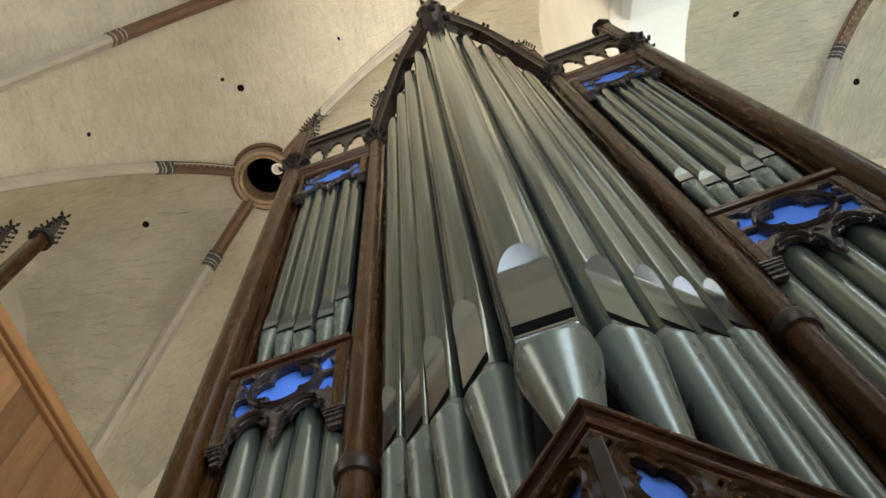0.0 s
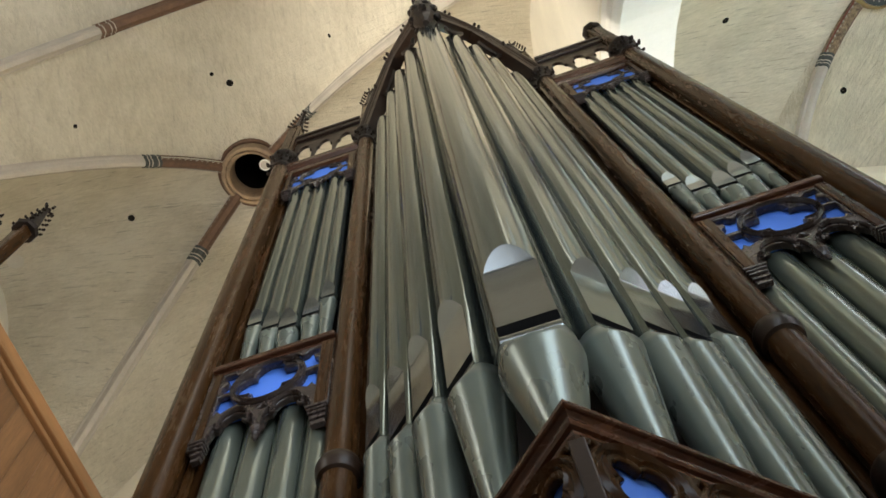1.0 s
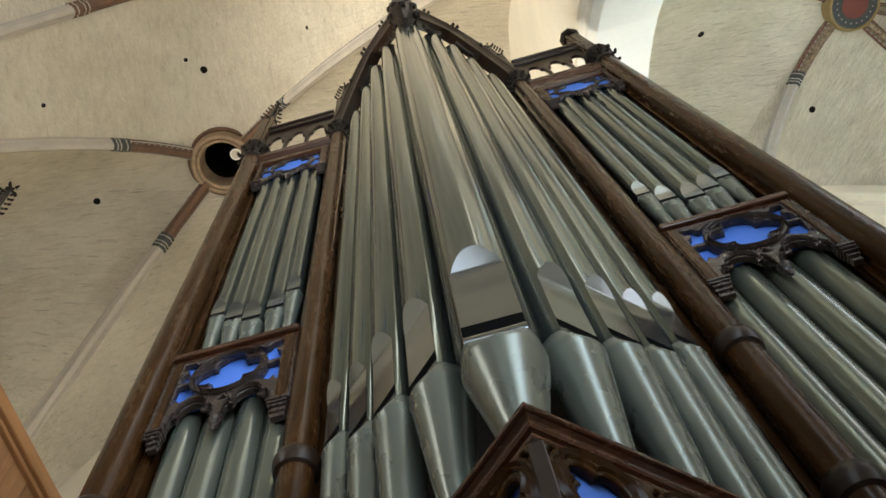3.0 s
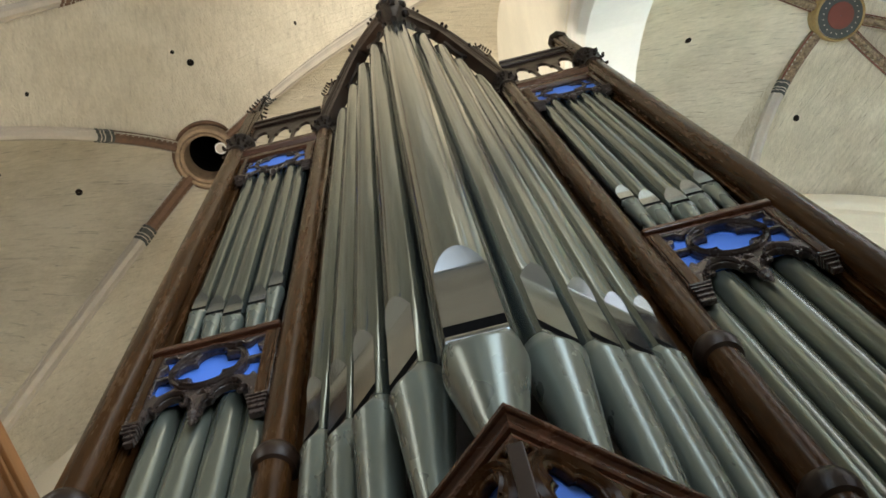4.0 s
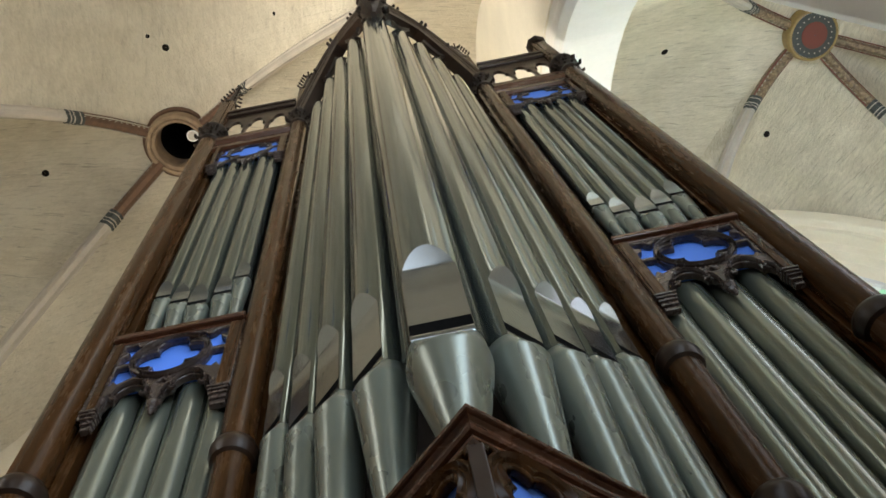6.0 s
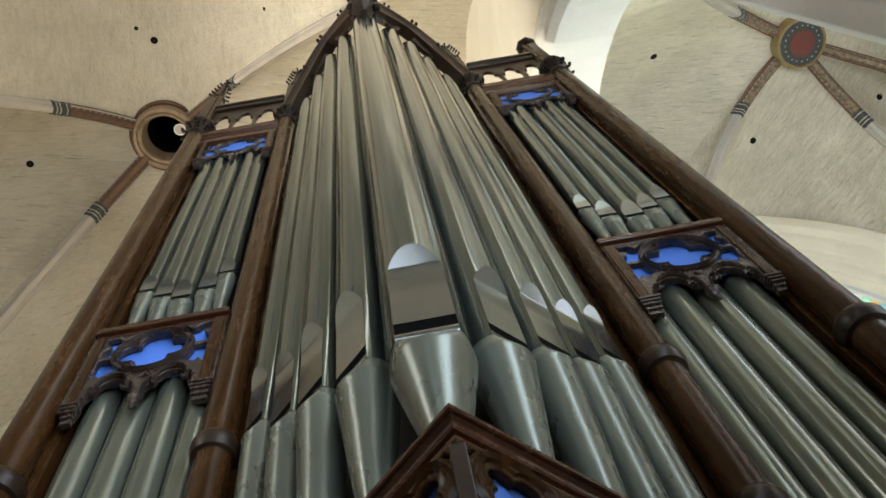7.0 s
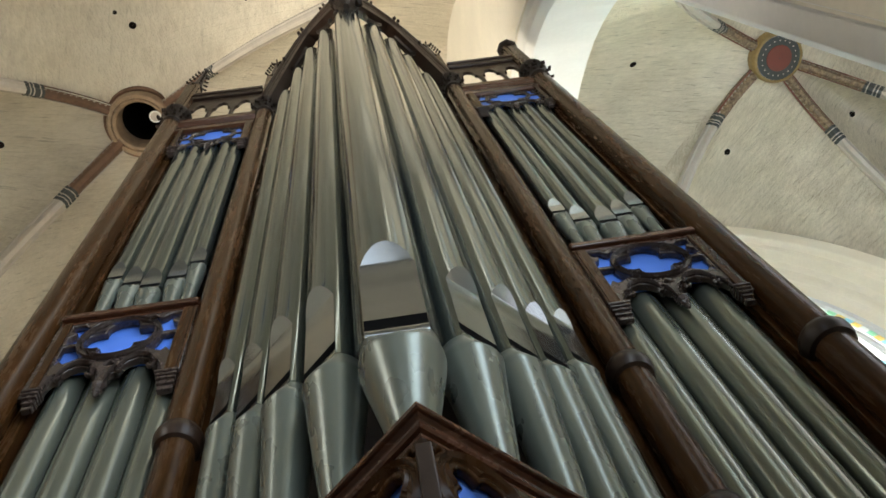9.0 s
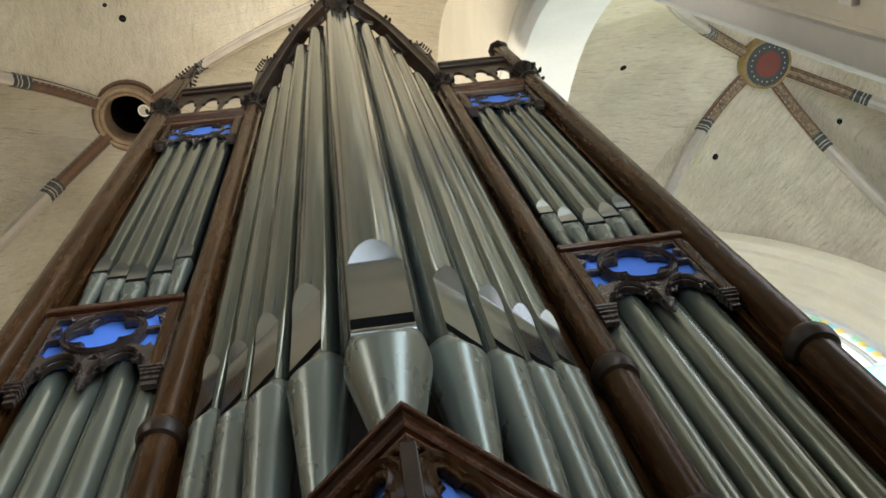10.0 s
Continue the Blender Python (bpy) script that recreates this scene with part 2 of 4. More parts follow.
def fronts(x, y):
    """Upright plates drawn in (x, z), facing the camera's side, with their middle at depth y."""
    return Matrix.Translation((x, y, 0)) @ Matrix.Rotation(radians(90), 4, "X")


def circle(cx, cy, r, n=28, a0=0.0):
    return [(cx + r * math.cos(a0 + 2 * math.pi * i / n), cy + r * math.sin(a0 + 2 * math.pi * i / n)) for i in range(n)]


def foils(cx, cy, off, r, count=4, a0=0.0, n=12):
    """The outline of a many-lobed opening with pointed cusps."""
    pts = []
    half = math.pi / count
    rho = off * math.cos(half) + math.sqrt(max(1e-9, r * r - (off * math.sin(half)) ** 2))
    reach = math.atan2(rho * math.sin(half), rho * math.cos(half) - off)
    for k in range(count):
        a = a0 + 2 * math.pi * k / count
        for i in range(n):
            b = a - reach + 2 * reach * i / (n - 1)
            pts.append((cx + off * math.cos(a) + r * math.cos(b), cy + off * math.sin(a) + r * math.sin(b)))
    return pts


HALF_ARCH = [(0.0, 0.0), (0.02, 0.25), (0.10, 0.42), (0.22, 0.50), (0.34, 0.44), (0.36, 0.58), (0.45, 0.76), (0.62, 0.90), (0.82, 0.96), (1.0, 1.0)]


def cusped(x0, x1, z0, z1):
    """A cusped arch from one spring to the other."""
    xm = (x0 + x1) / 2
    up = [(x0 + (xm - x0) * u, z0 + (z1 - z0) * v) for u, v in HALF_ARCH]
    return up + [(2 * xm - x, z) for x, z in up[-2::-1]]

# ---- the church: floor, walls, vaults ----
floor = part("floor", box(bmesh.new(), -11.2, 16, -22.6, 9.2, -0.3, 0.0), FLOOR)
tagged(floor, "brown wooden gallery floor boards", "floor", kind="structure")


def structure(name, bm, material, label, category="wall", smooth=False):
    return tagged(part(name, bm, material, None, label, smooth), label, category, kind="structure")


SPRING, RISE, APEX_Y = 8.0, 4.5, 4.35    # the side arch: springing above the floor, radius, middle


def arch_side(grow=0.0, y0=0.852, n=14):
    """One pointed arch as (y, z), from the near springing over the top to the far one."""
    r = RISE + grow
    cy = y0 + RISE
    pts = []
    top = math.acos((cy - APEX_Y) / r)
    for i in range(n + 1):
        a = top * i / n
        pts.append((cy - r * math.cos(a), SPRING + r * math.sin(a)))
    return pts + [(2 * APEX_Y - y, z) for y, z in pts[-2::-1]]


side_m = Matrix(((0, 0, 1, 2.205), (1, 0, 0, 0), (0, 1, 0, 0), (0, 0, 0, 1)))
opening = [(0.642, -0.2)] + arch_side(0.21) + [(2 * APEX_Y - 0.642, -0.2)]
# two unseen openings, added for the fill lamps on this side
near_fill_opening = [(-3.0, 2.2), (-3.0, 10.6), (-1.7, 12.0), (-0.4, 10.6), (-0.4, 2.2)]
high_fill_opening = [(-5.2, 12.5), (-5.2, 15.6), (-3.6, 17.2), (-2.0, 15.6), (-2.0, 12.5)]
structure("wall_east", plate("wall_east", [(-22.6, -0.3), (9.2, -0.3), (9.2, 24), (-22.6, 24)], [opening, near_fill_opening, high_fill_opening], 0.83, 0.004, side_m), STONE, "cream plastered wall pierced by a tall pointed arch")
# splayed mouldings on the arch and down its piers
trim_path = [(1.9, 0.852, 0.0)] + [(1.9, y, z) for y, z in arch_side()] + [(1.9, 2 * APEX_Y - 0.852, 0.0)]
structure("trim_arch", sweep(bmesh.new(), trim_path, [(0.71, 0.004), (0.048, 0.004), (0.034, -0.004), (-0.034, -0.050), (-0.042, -0.060), (-0.045, -0.172), (-0.050, -0.182), (-0.106, -0.222), (-0.113, -0.232), (0.71, -0.232)], (1, 0, 0)), WHITE, "white painted chamfered arch with two splayed edges", "moulding")

west_m = Matrix(((0, 0, 1, -10.9), (1, 0, 0, 0), (0, 1, 0, 0), (0, 0, 0, 1)))
west_arch = [(0.6, -0.2), (0.6, 8.0), (0.9, 9.6), (1.7, 11.0), (2.9, 12.0), (4.3, 12.7), (5.7, 12.0), (6.9, 11.0), (7.7, 9.6), (8.0, 8.0), (8.0, -0.2)]
# the second, high hole is unseen and added for a fill lamp
structure("wall_west", plate("wall_west", [(-22.6, -0.3), (9.2, -0.3), (9.2, 24), (-22.6, 24)], [west_arch, [(-8.4, 11.0), (-5.6, 11.0), (-5.6, 15.2), (-7.0, 16.6), (-8.4, 15.2)]], 0.6, 0.01, west_m), STONE, "cream plastered side wall with a pointed arch")
bm = bmesh.new()
box(bm, -17.6, -17.0, -0.6, 9.2, 0, 14)
box(bm, -17.0, -11.2, -0.6, 0.0, 0, 14)
box(bm, -17.0, -11.2, 8.6, 9.2, 0, 14)
structure("wall_aisle", bm, STONE, "cream plastered aisle walls")
structure("ceiling_aisle", box(bmesh.new(), -17.6, -11.2, -0.6, 9.2, 14.0, 14.4), PLASTER, "limewashed aisle ceiling", "ceiling")
structure("floor_aisle", box(bmesh.new(), -17.6, -11.2, -0.6, 9.2, -0.3, -0.004), FLOOR, "brown wooden aisle floor", "floor")
structure("wall_north", box(bmesh.new(), -10.6, 1.9, 8.4, 9.2, 0, 24), STONE, "cream plastered end wall behind the organ")
# unseen end wall, its tall opening added for the far fill lamp
structure("wall_south", plate("wall_south", [(-10.6, 0), (1.9, 0), (1.9, 24), (-10.6, 24)], [[(-4.7, 9.8), (1.7, 9.8), (1.7, 18.0), (-1.5, 20.5), (-4.7, 18.0)]], 0.6, 0.01, fronts(0, -22.3)), STONE, "cream plastered unseen far wall with an added tall opening")

H_A, H_B = ZC + 19.0, ZC + 17.6
BOSS_A, BOSS_B = Vector((-4.66, 4.34, H_A)), Vector((8.88, 4.30, H_B))


def rib_z(boss, drop, r):
    return boss.z - drop * r * r


def straighten(r, s):
    """Draws a round web towards a pointed wall arch with straight flanks."""
    return -1.3 * r * r * math.cos(math.pi * min(1, s / max(r, 0.01)) / 1.04) * (1 - min(1, s / max(r, 0.01)) ** 4)


def vault(boss, corners, ridge, r0=0.5, thick=0.25, nr=22, nw=26, bend=None):
    """The webs of a groined vault between the ribs to its corners, as one shell."""
    bm = bmesh.new()
    for k in range(len(corners)):
        (c1, d1), (c2, d2) = corners[k], corners[(k + 1) % len(corners)]
        both = []
        for lift in (0.0, thick):
            rows = []
            for i in range(nr + 1):
                row = []
                for j in range(nw + 1):
                    w = j / nw
                    near = r0 / (Vector(c1).lerp(Vector(c2), w) - boss.xy).length
                    r = near + (1.005 - near) * i / nr
                    p = boss.xy.lerp(Vector(c1).lerp(Vector(c2), w), r)
                    s = r * abs(2 * w - 1)
                    row.append(bm.verts.new((p.x, p.y, boss.z - (d1 + (d2 - d1) * w) * s * s - ridge[k] * r * r * (1 - (2 * w - 1) ** 2) + (straighten(r, s) if k == bend else 0) + lift)))
                rows.append(row)
            both.append(rows)
            for a, b in zip(rows, rows[1:]):
                for j in range(nw):
                    bm.faces.new((a[j], a[j + 1], b[j + 1], b[j]))
        for e in (0, -1):
            a, b = both[0][e], both[1][e]
            for j in range(nw):
                bm.faces.new((a[j], a[j + 1], b[j + 1], b[j]))
    bmesh.ops.remove_doubles(bm, verts=bm.verts, dist=0.0005)
    return bm


RIB_PROF = [(-0.17, 0.05), (-0.17, -0.10), (-0.12, -0.13), (-0.11, -0.20), (-0.05, -0.27), (0.05, -0.27), (0.11, -0.20), (0.12, -0.13), (0.17, -0.10), (0.17, 0.05)]
BAND_PROF = [(u * 1.06, v * 1.05) for u, v in RIB_PROF]
PAINT_PROF = [(u * 1.01, v * 1.01) for u, v in RIB_PROF]


def rib(boss, corner, drop, start, painted, colour, slim=1.0, name="rib"):
    """A vault rib: painted next to its boss, ringed by pale and dark bands, plain plaster below."""
    c = Vector(corner)
    span = (c - boss.xy).length
    d = (c - boss.xy) / span
    side = Vector((d.y, -d.x, 0))

    def run(a, b, n, prof, bm=None):
        prof = [(u * slim, v * slim) for u, v in prof]
        path = []
        for i in range(n + 1):
            r = (a + (b - a) * i / n) / span
            p = boss.xy.lerp(c, r)
            path.append((p.x, p.y, rib_z(boss, drop, r)))
        # the profile's second axis must point up
        flip = [(-u, v) for u, v in prof]
        return sweep(bm or bmesh.new(), path, prof if (Vector(path[1]) - Vector(path[0])).cross(side).z > 0 else flip_down(flip), side)

    def flip_down(prof):
        return [(u, -v) for u, v in prof]

    ob = structure(name, run(painted + 0.30, span * 1.01, 26, RIB_PROF), RIB, "pale plaster vault rib with a painted end", "rib", True)
    part("painted_end", run(start, painted, 8, PAINT_PROF), colour, ob, "ochre and red-brown ornamental paint", True)
    at = painted
    for k, wide in enumerate((0.05, 0.022, 0.09, 0.022, 0.04, 0.018, 0.05)):
        part("band", run(at, at + wide - 0.002, 1, BAND_PROF), RIB if k % 2 else TEAL, ob)
        at += wide
    # painted lines along the edges of the painted end
    edge = REDP if boss.x > 0 else RIB
    for e in (-1, 1):
        part("edge_line", run(start, painted - 0.01, 8, [(e * 0.150, -0.09), (e * 0.178, -0.09), (e * 0.178, -0.118), (e * 0.150, -0.122)]), edge, ob)
    # a running chevron along both flanks of the painted end
    bm = bmesh.new()
    n = int((painted - start) / 0.11)
    for i in range(n):
        a = start + 0.05 + 0.11 * i
        for s in (-1, 1):
            r = a / span
            p = boss.xy.lerp(c, r)
            q = Vector((p.x, p.y, rib_z(boss, drop, r) - 0.165 * slim)) + side * s * 0.118 * slim
            along = Vector((d.x, d.y, 0))
            v = [bm.verts.new(q + along * x + Vector((0, 0, z)) + side * s * y) for x, y, z in ((-0.04, 0.012, 0.03), (0.0, 0.0, -0.035), (0.04, 0.012, 0.03))]
            bm.faces.new(v)
    part("chevron", bm, RIB, ob, "pale painted chevrons")
    return ob


CORN_A = [((1.95, 0.5), 11.0), ((-10.6, 0.5), 10.0), ((-10.6, 8.5), 10.0), ((1.95, 8.5), 11.5)]
RIDGE_A = [0.5, 1.0, 0.5, 1.0]
main_vault = structure("ceiling", vault(BOSS_A, CORN_A, RIDGE_A, 0.62, bend=3), PLASTER, "limewashed rough plaster rib vault", "vault", True)
main_vault.data.materials.append(PLASTER_N)
for face_k in main_vault.data.polygons:
    # the webs to the west, north and east are brushed the other way
    p = face_k.center.xy - BOSS_A.xy
    if p.y > -0.64 * abs(p.x):
        face_k.material_index = 1
for (c, d) in CORN_A:
    rib(BOSS_A, c, d, 0.62, 1.95, BROWN, 0.58 if c == (1.95, 0.5) else 0.74 if c[1] < 4 else 0.92)
BOSS_S = Vector((-4.66, -5.3, H_A))
CORN_S = [((1.95, 0.5), 11.0), ((-10.6, 0.5), 10.0), ((-10.6, -11.1), 10.0), ((1.95, -11.1), 11.0)]
structure("ceiling_south", vault(BOSS_S, CORN_S, [0.5, 1.0, 1.0, 1.0]), PLASTER, "limewashed rough plaster rib vault", "vault", True)
# unseen extra bay, added so that the pipes mirror a darker vault
BOSS_T = Vector((-4.66, -16.9, H_A))
CORN_T = [((1.95, -11.1), 11.0), ((-10.6, -11.1), 10.0), ((-10.6, -22.4), 10.0), ((1.95, -22.4), 11.0)]
structure("ceiling_far", vault(BOSS_T, CORN_T, [1.0] * 4), PLASTER, "unseen limewashed rib vault far off, added to darken reflections", "vault", True)
# the cross rib between the two bays
bm = bmesh.new()
CROSS_Y = 0.42
path = [(-10.6 + 12.55 * i / 40, CROSS_Y, H_A - 0.48 - 10.0 * (2 * i / 40 - 1) ** 2) for i in range(41)]
cross = structure("rib", sweep(bm, path, [(u * 0.82, v * 0.9) for u, v in RIB_PROF], (0, 1, 0)), RIB, "pale plaster cross rib with a painted crown", "rib", True)
part("painted_end", sweep(bmesh.new(), path[15:27], [(u * 0.84, v * 0.92) for u, v in RIB_PROF], (0, 1, 0)), BROWN, cross, "red-brown ornamental paint", True)


def cross_at(i):
    return Vector((-10.6 + 12.55 * i / 40, CROSS_Y, H_A - 0.48 - 10.0 * (2 * i / 40 - 1) ** 2))


at = 14.2
for k, wide in enumerate((0.16, 0.06, 0.30, 0.06, 0.16, 0.06)):
    part("band", sweep(bmesh.new(), [cross_at(at), cross_at(at + wide - 0.01)], [(u * 0.88, v * 0.96) for u, v in RIB_PROF], (0, 1, 0)), RIB if k % 2 else BROWN, cross)
    at += wide
bm = bmesh.new()
for k in range(26):
    # pale leaves painted along the flank, and a pale line under them
    p = cross_at(15.3 + 0.42 * k)
    q = [bm.verts.new(p + Vector((x, y, z))) for x, y, z in ((-0.055, 0.094, -0.165), (0.0, 0.098, -0.125), (0.055, 0.094, -0.155), (0.01, 0.084, -0.195))]
    bm.faces.new(q)
part("leaf_ornament", bm, GILT, cross, "pale painted leaves")
part("edge_line", sweep(bmesh.new(), path[15:27], [(0.125, -0.10), (0.143, -0.10), (0.143, -0.075), (0.125, -0.075)], (0, 1, 0)), RIB, cross, "pale painted line")

# open ring at the crown, with a shaft above it
ring = thing("vault_ring", "round moulded stone ring framing a dark opening in the vault", "vault boss", kind="structure", at=BOSS_A)
RP = [(0.48, 0.3), (0.48, -0.20), (0.50, -0.27), (0.55, -0.30), (0.58, -0.26), (0.60, -0.30), (0.66, -0.30), (0.70, -0.24), (0.70, 0.2)]
bm = bmesh.new()
lathe(bm, RP + [RP[0]], 0, 0, 48, False)
part("ring", bm, GILT, ring, "brown painted moulding", True)
# the shaft's darkness is shade put into its colour
bm = bmesh.new()
lathe(bm, [(0.49, 0.2), (0.485, 2.2), (0.02, 2.2)], 0, 0, 32, False)
part("shaft", bm, HOLE_SHADE, ring, "shaft coloured dark for the shade inside", True)
bm = bmesh.new()
lathe(bm, [(0.70, -0.08), (0.75, -0.11), (0.79, -0.08), (0.79, 0.1)], 0, 0, 48, False)
part("outer_ring", bm, BROWN, ring, "red-brown painted border", True)
lampo = thing("spotlight", "small round white lamp in the vault opening", "lamp", at=BOSS_A + Vector((0.37, -0.15, -0.32)))
bm = bmesh.new()
lathe(bm, [(0.02, 0.1), (0.11, 0.08), (0.13, 0.0), (0.125, -0.02), (0.10, -0.015)], 0, 0, 28, False)
part("rim", bm, WHITE, lampo, "", True)
bm = bmesh.new()
lathe(bm, [(0.102, -0.01), (0.07, 0.0), (0.01, 0.005)], 0, 0, 28)
part("reflector", bm, RIB, lampo, "grey reflector", True)
part("bracket", box(bmesh.new(), -0.02, 0.02, -0.02, 0.02, 0.08, 0.4), BLACK, lampo)

# side chapel vault
CORN_B = [((2.4, 0.5), 13.0), ((2.2, 9.5), 11.0), ((11.6, 8.44), 4.8), ((15.2, 7.0), 9.5), ((15.2, 0.5), 13.0)]
chapel = structure("ceiling_chapel", vault(BOSS_B, CORN_B, [0.5] * 5), PLASTER_B, "limewashed rough plaster rib vault of the side chapel", "vault", True)
chapel.data.materials.append(PLASTER_W)
for face_k in chapel.data.polygons:
    # the web towards the arch is brushed the other way
    p = face_k.center.xy - BOSS_B.xy
    if p.x < 0 and abs(p.y / p.x) < 0.62:
        face_k.material_index = 1
for (c, d) in CORN_B:
    rib(BOSS_B, c, d, 0.5, 1.72 if c[0] < 3 else 1.88, ORN, 0.68)
boss = thing("vault_boss", "round painted vault boss with a red centre", "vault boss", kind="structure", at=BOSS_B)
bm = bmesh.new()
lathe(bm, [(0.53, 0.1), (0.55, -0.16), (0.54, -0.27), (0.52, -0.33), (0.49, -0.345), (0.475, -0.33), (0.47, -0.32)], 0, 0, 48, False)
part("rim", bm, GOLD, boss, "worn gold rim", True)
part("field", lathe(bmesh.new(), [(0.465, -0.31), (0.465, -0.325), (0.3, -0.335), (0.01, -0.335)], 0, 0, 40, False), TEAL, boss, "dark grey-blue ring", True)
part("centre", lathe(bmesh.new(), [(0.28, -0.33), (0.27, -0.35), (0.01, -0.36)], 0, 0, 40, False), REDP, boss, "red painted centre", True)
for i in range(20):
    bm = bmesh.new()
    a = 2 * math.pi * i / 20
    blob(bm, (0.37 * math.cos(a), 0.37 * math.sin(a), -0.335), 0.017, 1, (1, 1, 0.4))
    part("dot", bm, RIB, boss)


def vault_at(boss, corners, ridge, x, y):
    """Height of a vault's underside over a point of the plan."""
    p = Vector((x, y)) - boss.xy
    for k in range(len(corners)):
        (c1, d1), (c2, d2) = corners[k], corners[(k + 1) % len(corners)]
        a, b = Vector(c1) - boss.xy, Vector(c2) - boss.xy
        det = a.x * b.y - a.y * b.x
        u, v = (p.x * b.y - p.y * b.x) / det, (a.x * p.y - a.y * p.x) / det
        if u >= 0 and v >= 0:
            r = u + v
            w = v / r
            t = abs(2 * w - 1)
            return boss.z - (d1 + (d2 - d1) * w) * (r * t) ** 2 - ridge[k] * r * r * (1 - t * t)
    return boss.z


def on_vault(ob, boss, corners, ridge, x, y):
    z = vault_at(boss, corners, ridge, x, y)
    e = 0.05
    n = Vector((vault_at(boss, corners, ridge, x + e, y) - z, vault_at(boss, corners, ridge, x, y + e) - z, -e))
    ob.matrix_world = Matrix.Translation((x, y, z)) @ n.to_track_quat("-Z", "Y").to_matrix().to_4x4()


# closed discs in the webs, coloured dark for the shade in air holes
WEB_A, WEB_B = (BOSS_A, CORN_A, RIDGE_A), (BOSS_B, CORN_B, [0.5] * 5)
for web, x, y, r in ((WEB_A, -4.35, 2.29, 0.07), (WEB_A, -4.63, 1.99, 0.04), (WEB_A, -7.11, 1.91, 0.04), (WEB_A, -1.78, 1.82, 0.035), (WEB_A, -7.59, 4.39, 0.07), (WEB_B, 5.72, 4.04, 0.065), (WEB_B, 7.92, 6.30, 0.065), (WEB_B, 10.77, 5.81, 0.065)):
    bm = bmesh.new()
    lathe(bm, [(r * 1.1, 0.05), (r * 1.08, -0.012), (r * 0.95, -0.016), (r * 0.9, -0.008), (0.004, -0.006)], 0, 0, 20, False)
    ob = part("air_hole", bm, HOLE_SHADE)
    on_vault(ob, *web, x, y)
    tagged(ob, "small dark disc painted as a shaded air hole in the plaster vault", "hole", "vault air holes", "structure")
bm = bmesh.new()
lathe(bm, [(0.17, 0.06), (0.17, -0.03), (0.14, -0.04), (0.13, -0.025), (0.004, -0.025)], 0, 0, 24, False)
ob = tagged(part("plaster_disc", bm, STONE), "round plastered-over vault opening", "hole", "", "structure")
on_vault(ob, *WEB_A, -10.13, 4.34)

# chapel walls and its stained window
WX, WHALF, WSPR = 6.5, 2.75, 13.95


def win_arch(grow=0.0, n=12):
    r, pts = WHALF * 2 * 0.86 + grow, []
    cx = WX - WHALF + WHALF * 2 * 0.86
    top = math.acos((cx - WX) / r)
    for i in range(n + 1):
        a = top * i / n
        pts.append((cx - r * math.cos(a), WSPR + r * math.sin(a)))
    return pts + [(2 * WX - x, z) for x, z in pts[-2::-1]]


hole = [(WX - WHALF - 0.4, 3.0)] + win_arch(0.4) + [(WX + WHALF + 0.4, 3.0)]
structure("wall_chapel", plate("wall_chapel", [(2.5, -0.3), (15.8, -0.3), (15.8, 24), (2.5, 24)], [hole], 0.7, 0.01, fronts(0, 8.75)), STONE, "cream plastered chapel wall with a pointed window")
# stepped and hollowed orders of the window arch: (depth, growth of the arch)
ORDERS = [(8.74, -0.02), (8.74, 1.15), (7.95, 1.15), (7.95, 0.80), (7.965, 0.765), (8.00, 0.745), (8.07, 0.735), (8.10, 0.715), (8.105, 0.60), (8.12, 0.56), (8.17, 0.535), (8.27, 0.53), (8.33, 0.505), (8.35, 0.46), (8.355, 0.36), (8.38, 0.315), (8.44, 0.295), (8.52, 0.285), (8.56, 0.25), (8.57, 0.15), (8.60, 0.10), (8.70, 0.03)]
bm = bmesh.new()
loops = []
for y, g in ORDERS:
    line = [(WX - WHALF - g, 3.0)] + win_arch(g, 18) + [(WX + WHALF + g, 3.0)]
    loops.append([bm.verts.new((x, y, z)) for x, z in line])
for a, b in zip(loops, loops[1:] + loops[:1]):
    for k in range(len(a) - 1):
        bm.faces.new((a[k], a[k + 1], b[k + 1], b[k]))
structure("trim_window", bm, CREAM, "cream painted stepped window arch with hollow mouldings", "moulding", True)
win = thing("window_1", "pointed stained glass window with stone tracery", "window", kind="structure", at=(0, 8.75, 0))
path = [(WX - WHALF, 0, 3.0)] + [(x, 0, z) for x, z in win_arch(-0.07)] + [(WX + WHALF, 0, 3.0)]
SQ = [(-0.08, -0.06), (0.08, -0.06), (0.08, 0.06), (-0.08, 0.06)]
part("window_frame", sweep(bmesh.new(), path, SQ, (0, 1, 0)), WHITE, win)
for x in (-1.6, -0.8, 0, 0.8, 1.6):
    part("mullion", box(bmesh.new(), WX + x - 0.05, WX + x + 0.05, -0.07, 0.07, 3.0, 14.15), WHITE, win)
rings = [(0, 15.7, 0.80), (-1.25, 14.2, 0.78), (1.25, 14.2, 0.78), (0.0, 14.35, 0.36), (1.28, 15.45, 0.40), (-1.28, 15.45, 0.40), (0.62, 16.45, 0.22), (-0.62, 16.45, 0.22)]
